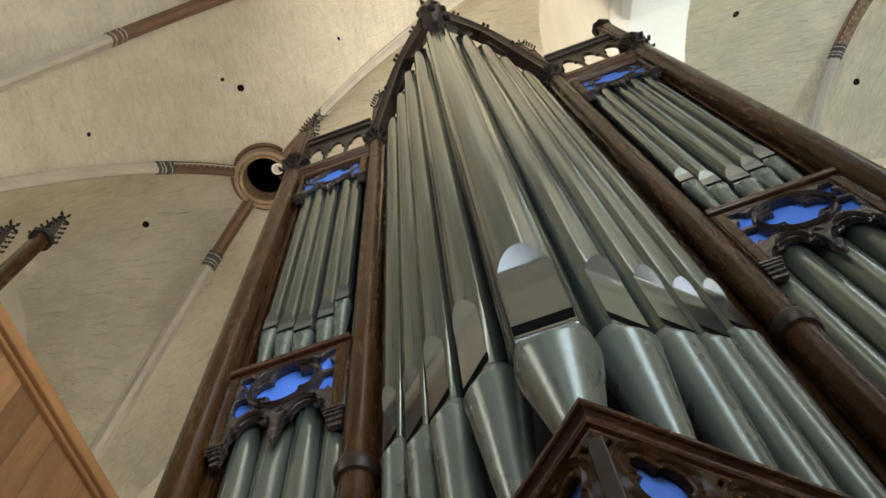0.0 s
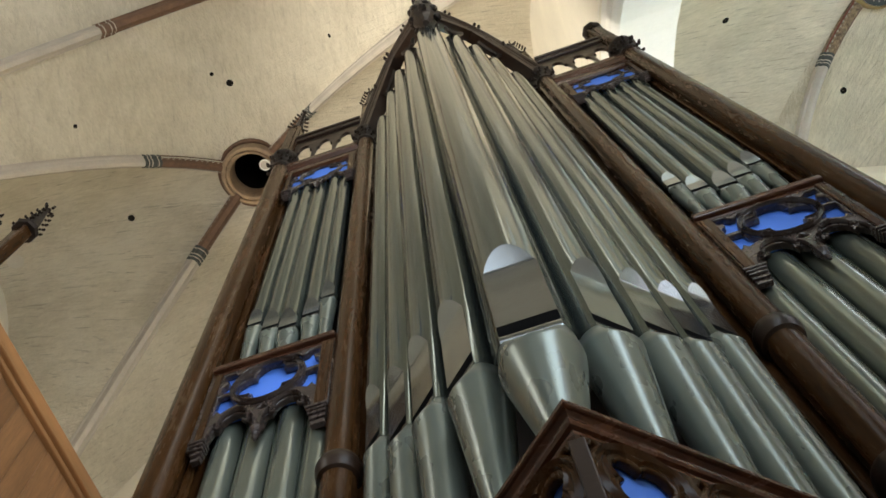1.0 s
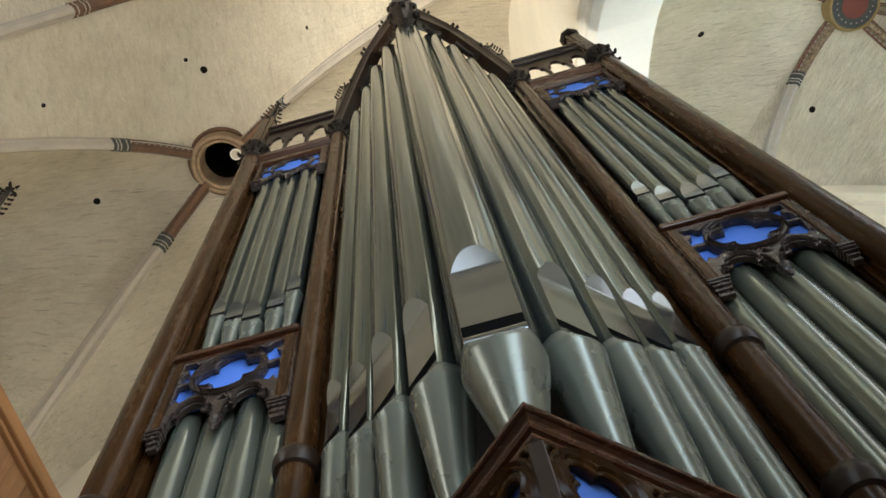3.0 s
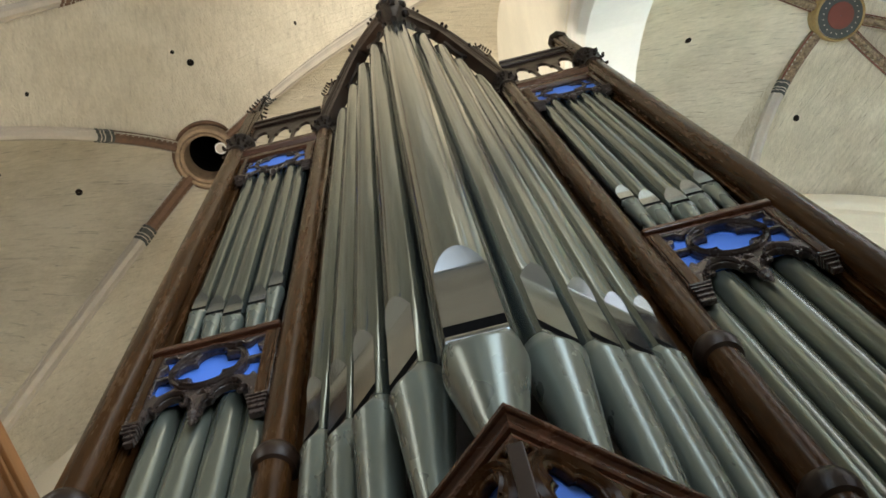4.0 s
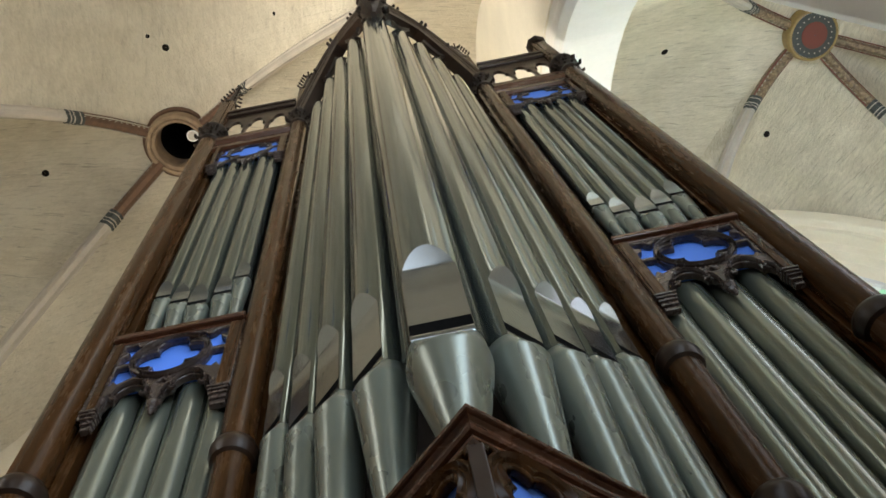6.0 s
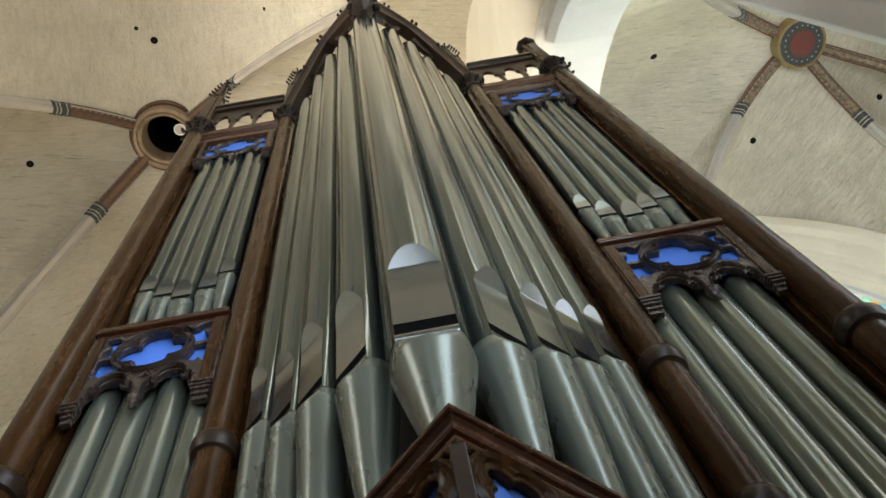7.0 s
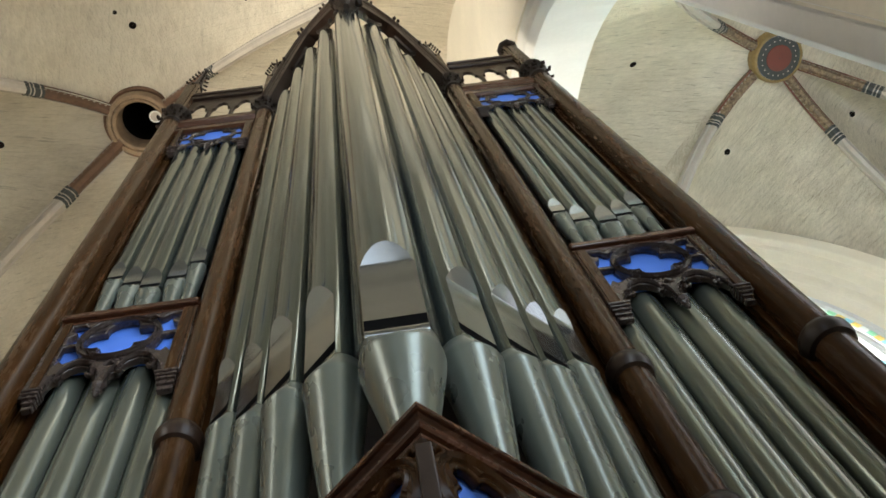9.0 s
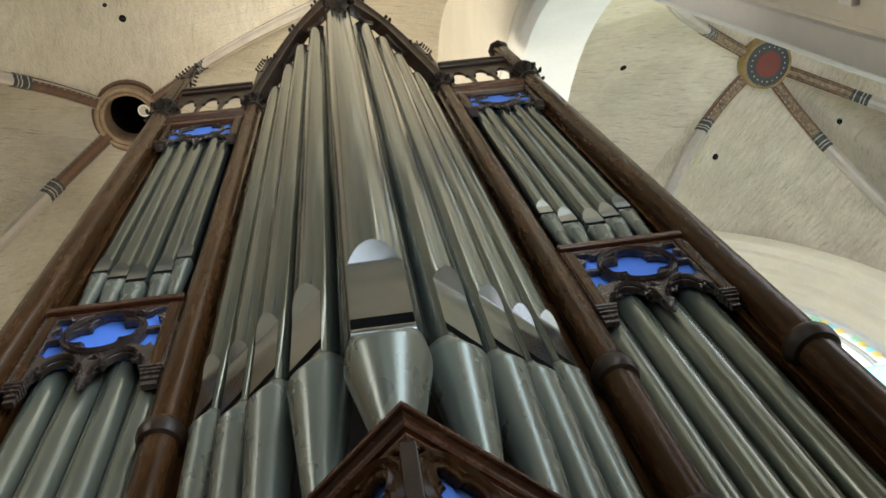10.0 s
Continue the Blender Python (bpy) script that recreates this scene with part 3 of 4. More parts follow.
for i, (x, z, r) in enumerate(rings):
    loop = [(WX + u, 0, v) for u, v in circle(x, z + 0.85, r, 28)]
    part("tracery_ring", sweep(bmesh.new(), loop, [(-0.06, -0.05), (0.06, -0.05), (0.06, 0.05), (-0.06, 0.05)], (0, 1, 0), True), WHITE, win, "", True)
    z += 0.85
    for k in range(4 if r > 0.5 else 1):
        a = math.pi / 2 * k
        q = (WX + x + r * 0.45 * math.cos(a), z + r * 0.45 * math.sin(a)) if r > 0.5 else (WX + x, z)
        part("pane", plate("pane", circle(*q, r * 0.42 if r > 0.5 else r * 0.9, 20), [], 0.01, 0.001, fronts(0, -0.02)), GLASS[(i + k) % 4], win)
for i, (x0, x1) in enumerate(((-2.7, -1.65), (-1.55, -0.85), (-0.75, -0.05), (0.05, 0.75), (0.85, 1.55), (1.65, 2.7))):
    for k in range(7):
        part("pane", box(bmesh.new(), WX + x0, WX + x1, -0.01, 0.0, 3.2 + 1.54 * k, 4.69 + 1.54 * k), GLASS[(i + k) % 4], win)
part("pane", plate("pane", [(x, z) for x, z in win_arch(-0.12)], [], 0.008, 0.001, fronts(0, 0.04)), GLASS[0], win, "pale leaded glass")
outer_a, inner_a = win_arch(-0.15, 26), win_arch(-0.32, 26)
for i in range(len(outer_a) - 1):
    # a border of small coloured panes under the arch
    quad = [outer_a[i], outer_a[i + 1], inner_a[i + 1], inner_a[i]]
    mid = Vector((sum(q[0] for q in quad) / 4, sum(q[1] for q in quad) / 4))
    quad = [tuple(mid + (Vector(q) - mid) * 0.88) for q in quad]
    part("border_pane", plate("border_pane", quad, [], 0.01, 0.001, fronts(0, -0.02)), GLASS[(2, 0, 1, 2, 3)[i % 5]], win)
path = [(x, 0, z) for x, z in win_arch(-0.42)]
part("border_bar", sweep(bmesh.new(), path, [(-0.05, -0.035), (0.05, -0.035), (0.05, 0.035), (-0.05, 0.035)], (0, 1, 0)), WHITE, win)
structure("backdrop", box(bmesh.new(), 1.0, 12.0, 10.2, 10.3, 1.0, 22.0), SKYLIGHT, "bright white sky outside the stained window", "sky")
structure("wall_chapel_end", box(bmesh.new(), 15.2, 15.8, -0.3, 8.4, 0, 24), STONE, "cream plastered chapel end wall")
structure("wall_chapel_south", plate("wall_chapel_south", [(2.5, 0), (15.2, 0), (15.2, 24), (2.5, 24)], [[(3.4, 4.5), (10.2, 4.5), (10.2, 11.6), (6.8, 13.4), (3.4, 11.6)]], 0.6, 0.01, fronts(0, 0.0)), STONE, "cream plastered chapel wall with a window")

# ---- the organ: case ----
case = thing("organ_case", "dark oak gothic organ case with carved tracery and pinnacles", "organ case", at=(0, U, 0))
CY = U           # depth of the front columns


def cpart(name, bm, material, parent=None, label="", smooth=False):
    """A part drawn in the room's coordinates, hung under the case or one of its parts."""
    ob = part(name, bm, material, parent or case, label, smooth)
    ob.matrix_parent_inverse = Matrix.Translation((0, -U, 0))
    if parent:
        ob.matrix_parent_inverse = Matrix.Identity(4)
    return ob


X_IN, X_OUT = 0.468 * U, 0.912 * U
for sx in (-1, 1):
    for x, r, outer in ((X_IN, 0.069, False), (X_OUT, 0.082, True)):
        cx = sx * x - (0.018 if outer and sx > 0 else 0)
        ring_z, top = zc(1.505), zc(4.25)
        bm = bmesh.new()
        prof = [(r * 1.5, 0.0), (r * 1.5, zc(0.5)), (r * 1.05, zc(0.55)), (r, zc(0.6)), (r, top)]
        col = cpart("column", lathe(bm, prof, cx, CY, 28), WOOD, None, "round polished dark oak shaft", True)
        for z0 in (ring_z, zc(1.045)):
            bm = lathe(bmesh.new(), [(r, z0 - 0.06), (r * 1.2, z0 - 0.05), (r * 1.32, z0 - 0.02), (r * 1.34, z0 + 0.01), (r * 1.2, z0 + 0.04), (r, z0 + 0.05)], cx, CY, 28, False)
            cpart("collar", bm, WOOD_DARK, col, "black turned collar", True)
        bm = bmesh.new()
        lathe(bm, [(r, top - 0.12), (r * 1.2, top - 0.10), (r * 1.05, top - 0.07), (r * 1.1, top), (r * 1.45, top + 0.13), (r * 1.6, top + 0.15), (r * 1.6, top + 0.22), (r * 1.2, top + 0.24)], cx, CY, 24)
        for k in range(20):
            a = 2 * math.pi * k / 10 + 0.31 * (k // 10)
            crocket(bm, (cx + r * 1.05 * math.cos(a), CY + r * 1.05 * math.sin(a), top - 0.03 + 0.10 * (k // 10)), (math.cos(a), math.sin(a), 0), r * 0.62)
        cpart("capital", bm, CARVED, col, "blackened leaf-carved capital", True)
        # square shaft with gablets and a crocketed spirelet
        base, shaft = top + 0.23, zc(5.0) if outer else zc(5.0)
        w = r * 0.8
        bm = bmesh.new()
        box(bm, cx - w, cx + w, CY - w, CY + w, base, shaft, 0.012)
        for s in (-1, 1):
            box(bm, cx - w * 0.55, cx + w * 0.55, CY + s * w - 0.006, CY + s * w + 0.006, base + 0.1, shaft - 0.08)
            box(bm, cx + s * w - 0.006, cx + s * w + 0.006, CY - w * 0.55, CY + w * 0.55, base + 0.1, shaft - 0.08)
        pin = cpart("pinnacle", bm, WOOD, None, "square oak pinnacle shaft with sunk panels")
        bm = bmesh.new()
        tip = zc(5.5)
        if outer and sx > 0:
            lathe(bm, [(w * 1.3, shaft - 0.02), (w * 1.7, shaft + 0.03), (w * 1.7, shaft + 0.09), (w * 1.1, shaft + 0.13)], cx, CY, 8)
        else:
            lathe(bm, [(w * 1.25, shaft - 0.01), (w * 1.25, shaft + 0.03), (w * 0.8, shaft + 0.1), (0.012, tip)], cx, CY, 8)
            for k in range(5):
                f = k / 5
                for a in range(4):
                    b = math.pi / 4 + math.pi / 2 * a
                    rr = w * (0.95 - 0.8 * f)
                    crocket(bm, (cx + rr * math.cos(b), CY + rr * math.sin(b), shaft + 0.06 + (tip - shaft - 0.1) * f), (math.cos(b), math.sin(b), 0.2), 0.04)
            for a in range(4):
                b = math.pi / 2 * a
                crocket(bm, (cx, CY, tip - 0.02), (math.cos(b), math.sin(b), 0.3), 0.035)
        cpart("spirelet", bm, CARVED, pin, "blackened crocketed spirelet", True)
    # pilaster strips beside and behind the columns
    for x0, x1, y0, y1 in ((0.415, 0.452, 1.03, 1.30), (0.488, 0.512, 1.01, 1.28), (0.845, 0.872, 1.02, 1.30), (0.93, 0.985, 1.03, 1.32)):
        bm = bmesh.new()
        a, b = sorted((sx * x0 * U, sx * x1 * U))
        box(bm, a, b, y0 * U, y1 * U, 0.0, zc(4.3), 0.006)
        cpart("stile", bm, WOOD, None, "dark oak moulded stile")
    bm = bmesh.new()
    a, b = sorted((sx * 0.855 * U, sx * 0.93 * U))
    for k, (yy, dd) in enumerate(((1.06, 0.0), (1.09, 0.012), (1.12, 0.024))):
        box(bm, a + dd, b - dd, yy * U, (yy + 0.028) * U, 0.0, zc(4.25), 0.008)
    cpart("moulded_post", bm, WOOD, None, "stepped dark oak post")
    a, b = sorted((sx * 0.975 * U, sx * 0.99 * U))
    cpart("side_wall", box(bmesh.new(), a, b, 1.32 * U, 1.75 * U, 0, zc(4.3)), WOOD, None, "plain oak side of the case")

    def tracery(z_top, z_spr, z_peak, cz, rad, thick, yc):
        """A pierced panel: quatrefoil in a circle over two cusped arches, blue board behind."""
        xa, xb, pa, pb = 0.506, 0.862, 0.545, 0.822
        mid = (pa + pb) / 2
        low = cusped(pa + 0.008, mid - 0.010, z_spr, z_peak) + cusped(mid + 0.010, pb - 0.008, z_spr, z_peak)
        outer = [(xa, z_top)] + [(xa, z_spr - 0.012)] + [(pa, z_spr - 0.012)] + low + [(pb, z_spr - 0.012), (xb, z_spr - 0.012), (xb, z_top)]
        holes = [foils(mid, cz, rad * 0.52, rad * 0.42, 4, 0.0)]
        # corner lights between the circle and the frame, with cusps on the straight sides
        t, big = z_top - 0.012, rad * 1.07
        for e, xe in ((-1, pa), (1, pb)):
            reach = e * (xe - mid)
            arc = [(mid + e * big * math.cos(q), cz + big * math.sin(q)) for q in (1.25, 1.12, 1.0, 0.88, 0.76, 0.64, 0.52, 0.40, 0.28, 0.16, 0.06)]
            arc = [(x, z) for x, z in arc if z < t - 0.006 and e * (xe - x) > 0.006]
            x0, z1 = arc[0][0], arc[-1][1]
            wide = e * (xe - x0)
            holes.append([(xe, t), (xe - e * wide * 0.30, t - 0.003), (xe - e * wide * 0.36, t - 0.016), (xe - e * wide * 0.5, t - 0.022), (xe - e * wide * 0.58, t - 0.010), (xe - e * wide * 0.66, t), (x0, t)] + arc + [(xe, z1), (xe - e * 0.002, t - 0.062), (xe - e * 0.016, t - 0.052), (xe - e * 0.018, t - 0.040), (xe - e * 0.003, t - 0.032)])
            arc = [(mid + e * big * math.cos(q), cz - big * math.sin(q)) for q in (0.05, 0.14, 0.26, 0.38, 0.50, 0.62, 0.74)]
            arc = [(x, z) for x, z in arc if e * (xe - x) > 0.006]
            zl = max(z_peak - 0.012, cz - big * 0.95)
            holes.append([(xe, arc[0][1])] + arc + [(mid + e * reach * 0.76, zl + 0.012), (xe - e * 0.022, zl + 0.006), (xe - e * 0.012, zl + 0.022), (xe, zl)])
        holes.append([(mid, cz - big - 0.002), (mid - 0.016, cz - big - 0.024), (mid, cz - big - 0.030), (mid + 0.016, cz - big - 0.024)])
        holes = [[(sx * u * U, zc(v)) for u, v in hh] for hh in holes]
        outer = [(sx * u * U, zc(v)) for u, v in outer]
        ob = cpart("tracery_panel", plate("tracery_panel", outer, holes, thick, 0.005, fronts(0, yc)), TRACERY, None, "pierced oak tracery with a quatrefoil")
        mx, fy = sx * mid * U, yc - thick / 2 - 0.004
        R5 = [(thick / 3 * math.cos(k * math.pi / 3), 0.0042 * math.sin(k * math.pi / 3)) for k in range(6)]
        bm = bmesh.new()
        for rr in (1.045, 0.90):
            sweep(bm, [(mx + u, fy, zc(cz) + v) for u, v in circle(0, 0, rad * rr * U, 44)], R5, (0, 1, 0), True)
        cpart("ring_moulding", bm, TRACERY, ob, "", True)
        bm = bmesh.new()
        q = [(mx + u, fy + 0.004, zc(cz) + v) for u, v in foils(0, 0, rad * 0.52 * U, rad * 0.455 * U, 4, 0.0)]
        sweep(bm, q, [(u * 0.8, v * 0.7) for u, v in R5], (0, 1, 0), True)
        cpart("foil_moulding", bm, TRACERY, ob, "", True)
        for s0, s1 in ((pa + 0.008, mid - 0.010), (mid + 0.010, pb - 0.008)):
            bm = bmesh.new()
            for lift in (0.010, 0.030):
                sweep(bm, [(sx * u * U, fy, zc(v) + lift) for u, v in cusped(s0, s1, z_spr, z_peak)], R5, (0, 1, 0))
            cpart("arch_moulding", bm, TRACERY, ob, "", True)
            # carved leaves at the cusp tips
            for f in (0.20, 0.80):
                bm = bmesh.new()
                p = Vector((sx * (s0 + (s1 - s0) * f) * U, fy, zc(z_spr + (z_peak - z_spr) * 0.44)))
                blob(bm, p, 0.013, 1, (1.2, 0.9, 0.8))
                blob(bm, p + Vector((0.010, -0.004, 0.010)), 0.009, 1)
                blob(bm, p + Vector((-0.010, -0.004, 0.010)), 0.009, 1)
                cpart("cusp_leaf", bm, TRACERY, ob, "small carved leaf", True)
        zs = zc(z_spr)
        bm = lathe(bmesh.new(), [(0.006, zs - 0.085), (0.016, zs - 0.066), (0.014, zs - 0.056), (0.022, zs - 0.044), (0.020, zs - 0.034), (0.030, zs - 0.014), (0.030, zs), (0.018, zs + 0.024)], sx * mid * U, CY - 0.020, 8)
        cpart("pendant", bm, TRACERY, ob, "small moulded pendant")
        for x0, x1 in ((0.503, pa + 0.012), (pb - 0.012, 0.852)):
            a, b = sorted((sx * x0 * U, sx * x1 * U))
            bm = bmesh.new()
            for k, (o, u0, u1) in enumerate(((0.040, -0.010, 0.006), (0.034, -0.026, -0.011), (0.026, -0.044, -0.027), (0.016, -0.070, -0.045), (0.006, -0.10, -0.071))):
                box(bm, a + 0.004 * k, b - 0.004 * k, CY - 0.012 - o, CY + 0.01, zs + u0, zs + u1, 0.003)
            cpart("corbel", bm, TRACERY, ob, "stepped moulded corbel")
        a, b = sorted((sx * 0.52 * U, sx * 0.86 * U))
        cpart("backing", box(bmesh.new(), a, b, CY + 0.013, CY + 0.02, zc(z_peak + 0.004), zc(z_top)), BLUE, ob, "plain bright blue board")
        # plain stiles with a sunk joint
        for u0, u1 in ((0.507, 0.512), (0.514, 0.541), (0.826, 0.846)):
            a, b = sorted((sx * u0 * U, sx * u1 * U))
            cpart("panel_stile", box(bmesh.new(), a, b, CY - 0.036, CY - 0.0265, zc(z_spr + 0.008), zc(z_top) - 0.004, 0.003), WOOD, ob)

    tracery(2.104, 1.768, 1.868, 1.986, 0.098, 0.036, CY - 0.008)
    tracery(4.035, 3.72, 3.815, 3.925, 0.100, 0.014, CY + 0.003)
    # the rail under the upper pipes, with its shelf
    a, b = sorted((sx * 0.505 * U, sx * 0.882 * U))
    bm = bmesh.new()
    a, b = sorted((sx * 0.505 * U, sx * 0.858 * U))
    box(bm, a, b, CY - 0.05, CY + 0.06, zc(2.113), zc(2.141), 0.008)
    box(bm, a, b, CY - 0.03, CY + 0.05, zc(2.098), zc(2.113) - 0.001, 0.006)
    cpart("rail", bm, WOOD_X, None, "red-brown moulded oak rail")
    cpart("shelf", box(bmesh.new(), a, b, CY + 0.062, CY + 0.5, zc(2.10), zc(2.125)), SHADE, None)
    # top beam, open frieze and its rail
    a, b = sorted((sx * 0.505 * U, sx * 0.882 * U))
    prof = [(-0.012, zc(4.02)), (-0.03, zc(4.03)), (-0.03, zc(4.06)), (-0.012, zc(4.08)), (-0.012, zc(4.13)), (-0.04, zc(4.16)), (-0.045, zc(4.20)), (-0.025, zc(4.215)), (-0.025, zc(4.25)), (0.12, zc(4.25)), (0.12, zc(4.02))]
    bm = bmesh.new()
    ends = []
    for x in (a, b):
        ends.append([bm.verts.new((x, CY + y, z)) for y, z in prof])
    for j in range(len(prof)):
        bm.faces.new((ends[0][j], ends[0][(j + 1) % len(prof)], ends[1][(j + 1) % len(prof)], ends[1][j]))
    bm.faces.new(ends[0])
    bm.faces.new(ends[1][::-1])
    cpart("top_beam", bm, WOOD_X, None, "moulded oak top beam")
    holes = []
    for k in range(3):
        x0 = 0.53 + 0.115 * k
        h = cusped(x0 + 0.006, x0 + 0.102, 4.35, 4.55)
        holes.append([(sx * u * U, zc(v)) for u, v in [(x0 + 0.006, 4.275)] + h + [(x0 + 0.102, 4.275)]])
    rect = [(sx * 0.51 * U, zc(4.252)), (sx * 0.88 * U, zc(4.252)), (sx * 0.88 * U, zc(4.66)), (sx * 0.51 * U, zc(4.66))]
    cpart("frieze", plate("frieze", rect, holes, 0.03, 0.006, fronts(0, CY + 0.0)), WOOD_DARK, None, "open carved frieze of cusped arches")
    bm = bmesh.new()
    box(bm, a, b, CY - 0.04, CY + 0.05, zc(4.662), zc(4.72), 0.012)
    box(bm, a, b, CY - 0.055, CY + 0.05, zc(4.722), zc(4.76), 0.01)
    cpart("top_rail", bm, WOOD_DARK, None, "dark moulded crowning rail")
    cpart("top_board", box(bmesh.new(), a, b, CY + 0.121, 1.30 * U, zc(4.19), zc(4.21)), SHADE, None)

# boards behind the pipes, dark in colour to give the case's inner shade
cpart("back_panel", box(bmesh.new(), -0.99 * U, 0.99 * U, 1.76 * U, 1.80 * U, 0, zc(4.2)), SHADE, None, "back of the case, coloured dark for the shade inside")
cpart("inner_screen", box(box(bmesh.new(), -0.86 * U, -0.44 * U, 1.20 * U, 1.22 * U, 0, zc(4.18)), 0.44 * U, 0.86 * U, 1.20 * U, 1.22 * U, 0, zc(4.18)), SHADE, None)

# ---- the pointed middle tower ----
K = 0.93         # how fast the two faces fall back


def face(x, out=0.0):
    """Depth of the tower's face at |x|, in units of U, moved outwards."""
    return 0.575 + K * abs(x) - out


C43 = math.atan(K)


def vrun(bm, s, prof, z, p0, half=0.50):
    """A straight moulding along one face, from the point to the column. prof: (out, up) in metres."""
    n = Vector((s * math.sin(C43), -math.cos(C43), 0))
    rows = []
    for x in (0.0, half):
        base = Vector((s * x * U, (p0 + K * x) * U, z))
        # mitre at the point: offset straight ahead there
        rows.append([bm.verts.new(base + (Vector((0, -1 / math.cos(C43), 0)) * o if x == 0 else n * o) + Vector((0, 0, u))) for o, u in prof])
    k = len(prof)
    for j in range(k):
        bm.faces.new((rows[0][j], rows[0][(j + 1) % k], rows[1][(j + 1) % k], rows[1][j]))
    bm.faces.new(rows[0])
    bm.faces.new(rows[1][::-1])
    return bm


P0, ZP = 0.567, zc(0.826)      # the base's point and its cornice height
CORN = [(-0.06, 0.0), (-0.06, -0.072), (0.0, -0.072), (0.006, -0.070), (0.008, -0.062), (0.004, -0.057), (0.004, -0.050), (0.012, -0.047), (0.016, -0.040), (0.017, -0.033), (0.012, -0.030), (0.016, -0.024), (0.024, -0.018), (0.030, -0.016), (0.034, -0.013), (0.035, -0.003), (0.032, 0.0)]
for s in (-1, 1):
    cpart("cornice", vrun(bmesh.new(), s, CORN, ZP, P0), WOOD_X, None, "red-brown moulded cornice of the pointed tower base")
    # pierced panels under the cornice
    ang = s * C43
    m = Matrix.Translation((0, P0 * U, 0)) @ Matrix.Rotation(ang, 4, "Z") @ Matrix.Rotation(radians(90), 4, "X")
    L = 0.50 * U / math.cos(C43)
    zt, zb = ZP - 0.074, ZP - 1.0
    rect = [(s * 0.003, zb), (s * L, zb), (s * L, zt), (s * 0.003, zt)]
    holes, centres = [], []
    for k in range(4):
        cx = 0.125 + 0.25 * k
        centres.append(cx)
        holes.append([(s * u, v) for u, v in foils(cx, zt - 0.108, 0.043, 0.036, 4, math.pi / 4)])
        for e in (-1, 1):
            holes.append([(s * (cx + e * 0.092 + u), zt - 0.032 + v) for u, v in foils(0, 0, 0.010, 0.0095, 3, math.pi / 2, 8)])
            holes.append([(s * (cx + e * 0.055 + u), zt - 0.42 + v) for u, v in cusped(-0.04, 0.04, 0.0, 0.14) + [(0.04, -0.25), (-0.04, -0.25)]])
    pn = cpart("base_panel", plate("base_panel", rect, holes, 0.026, 0.006, m), WOOD, None, "carved oak base panel with pierced quatrefoils")
    bm = bmesh.new()
    for cx in centres:
        for rr, w in ((0.116, 0.008), (0.102, 0.005)):
            loop = [m @ Vector((s * cx + u, zt - 0.108 + v, 0.013)) for u, v in circle(0, 0, rr, 36)]
            sweep(bm, loop, [(w, 0), (0, w), (-w, 0), (0, -w)], m.to_3x3() @ Vector((0, 0, 1)), True)
        q = [m @ Vector((s * cx + u, zt - 0.108 + v, 0.013)) for u, v in foils(0, 0, 0.050, 0.050, 4, math.pi / 4)]
        sweep(bm, q, [(0.007, 0), (0, 0.005), (-0.007, 0), (0, -0.005)], m.to_3x3() @ Vector((0, 0, 1)), True)
    cpart("ring_moulding", bm, WOOD, pn, "", True)
    bk = plate("backing", [(s * 0.03, zb), (s * (L - 0.02), zb), (s * (L - 0.02), zt - 0.01), (s * 0.03, zt - 0.01)], [], 0.008, 0.001, m @ Matrix.Translation((0, 0, -0.019)))
    cpart("backing", bk, BLUE, pn, "plain bright blue board")
    lowp = plate("lower_board", [(s * 0.012, 0.0), (s * L, 0.0), (s * L, zb - 0.005), (s * 0.012, zb - 0.005)], [], 0.05, 0.006, m)
    cpart("lower_board", lowp, WOOD, None, "plain oak lower board")
# corner post under the point
bm = bmesh.new()
box(bm, -0.017, 0.017, P0 * U - 0.021, P0 * U + 0.03, 0.0, ZP - 0.105, 0.003)
lathe(bm, [(0.022, ZP - 0.107), (0.012, ZP - 0.076)], 0.0, P0 * U, 4)
cpart("corner_post", bm, WOOD_DARK, None, "slim oak corner post")
# wind chest top that carries the tower's pipes
bm = bmesh.new()
v0 = [(0, (P0 + 0.04) * U), (0.46 * U, (P0 + 0.04 + K * 0.46) * U), (0.46 * U, 1.21 * U), (-0.46 * U, 1.21 * U), (-0.46 * U, (P0 + 0.04 + K * 0.46) * U)]
lo = [bm.verts.new((x, y, ZP - 0.12)) for x, y in v0]
hi = [bm.verts.new((x, y, ZP - 0.06)) for x, y in v0]
bm.faces.new(lo[::-1]), bm.faces.new(hi)
for i in range(5):
    bm.faces.new((lo[i], lo[(i + 1) % 5], hi[(i + 1) % 5], hi[i]))
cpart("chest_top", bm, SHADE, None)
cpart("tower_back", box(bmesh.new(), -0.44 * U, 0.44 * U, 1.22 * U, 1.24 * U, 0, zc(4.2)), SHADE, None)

# gabled arches on the tower's two faces, meeting in a carved boss
ARCH_MID = [(0.465, 4.36), (0.43, 4.46), (0.38, 4.61), (0.33, 4.75), (0.285, 4.86), (0.245, 4.93), (0.20, 4.95), (0.14, 4.91), (0.08, 4.84), (0.02, 4.76)]
BAND = [(-0.06, -0.125), (0.05, -0.125), (0.065, -0.07), (0.055, -0.045), (0.012, -0.040), (0.012, -0.022), (0.062, -0.015), (0.075, 0.012), (0.062, 0.038), (0.014, 0.045), (0.014, 0.066), (0.075, 0.075), (0.09, 0.10), (0.088, 0.15), (0.07, 0.165), (-0.06, 0.165)]
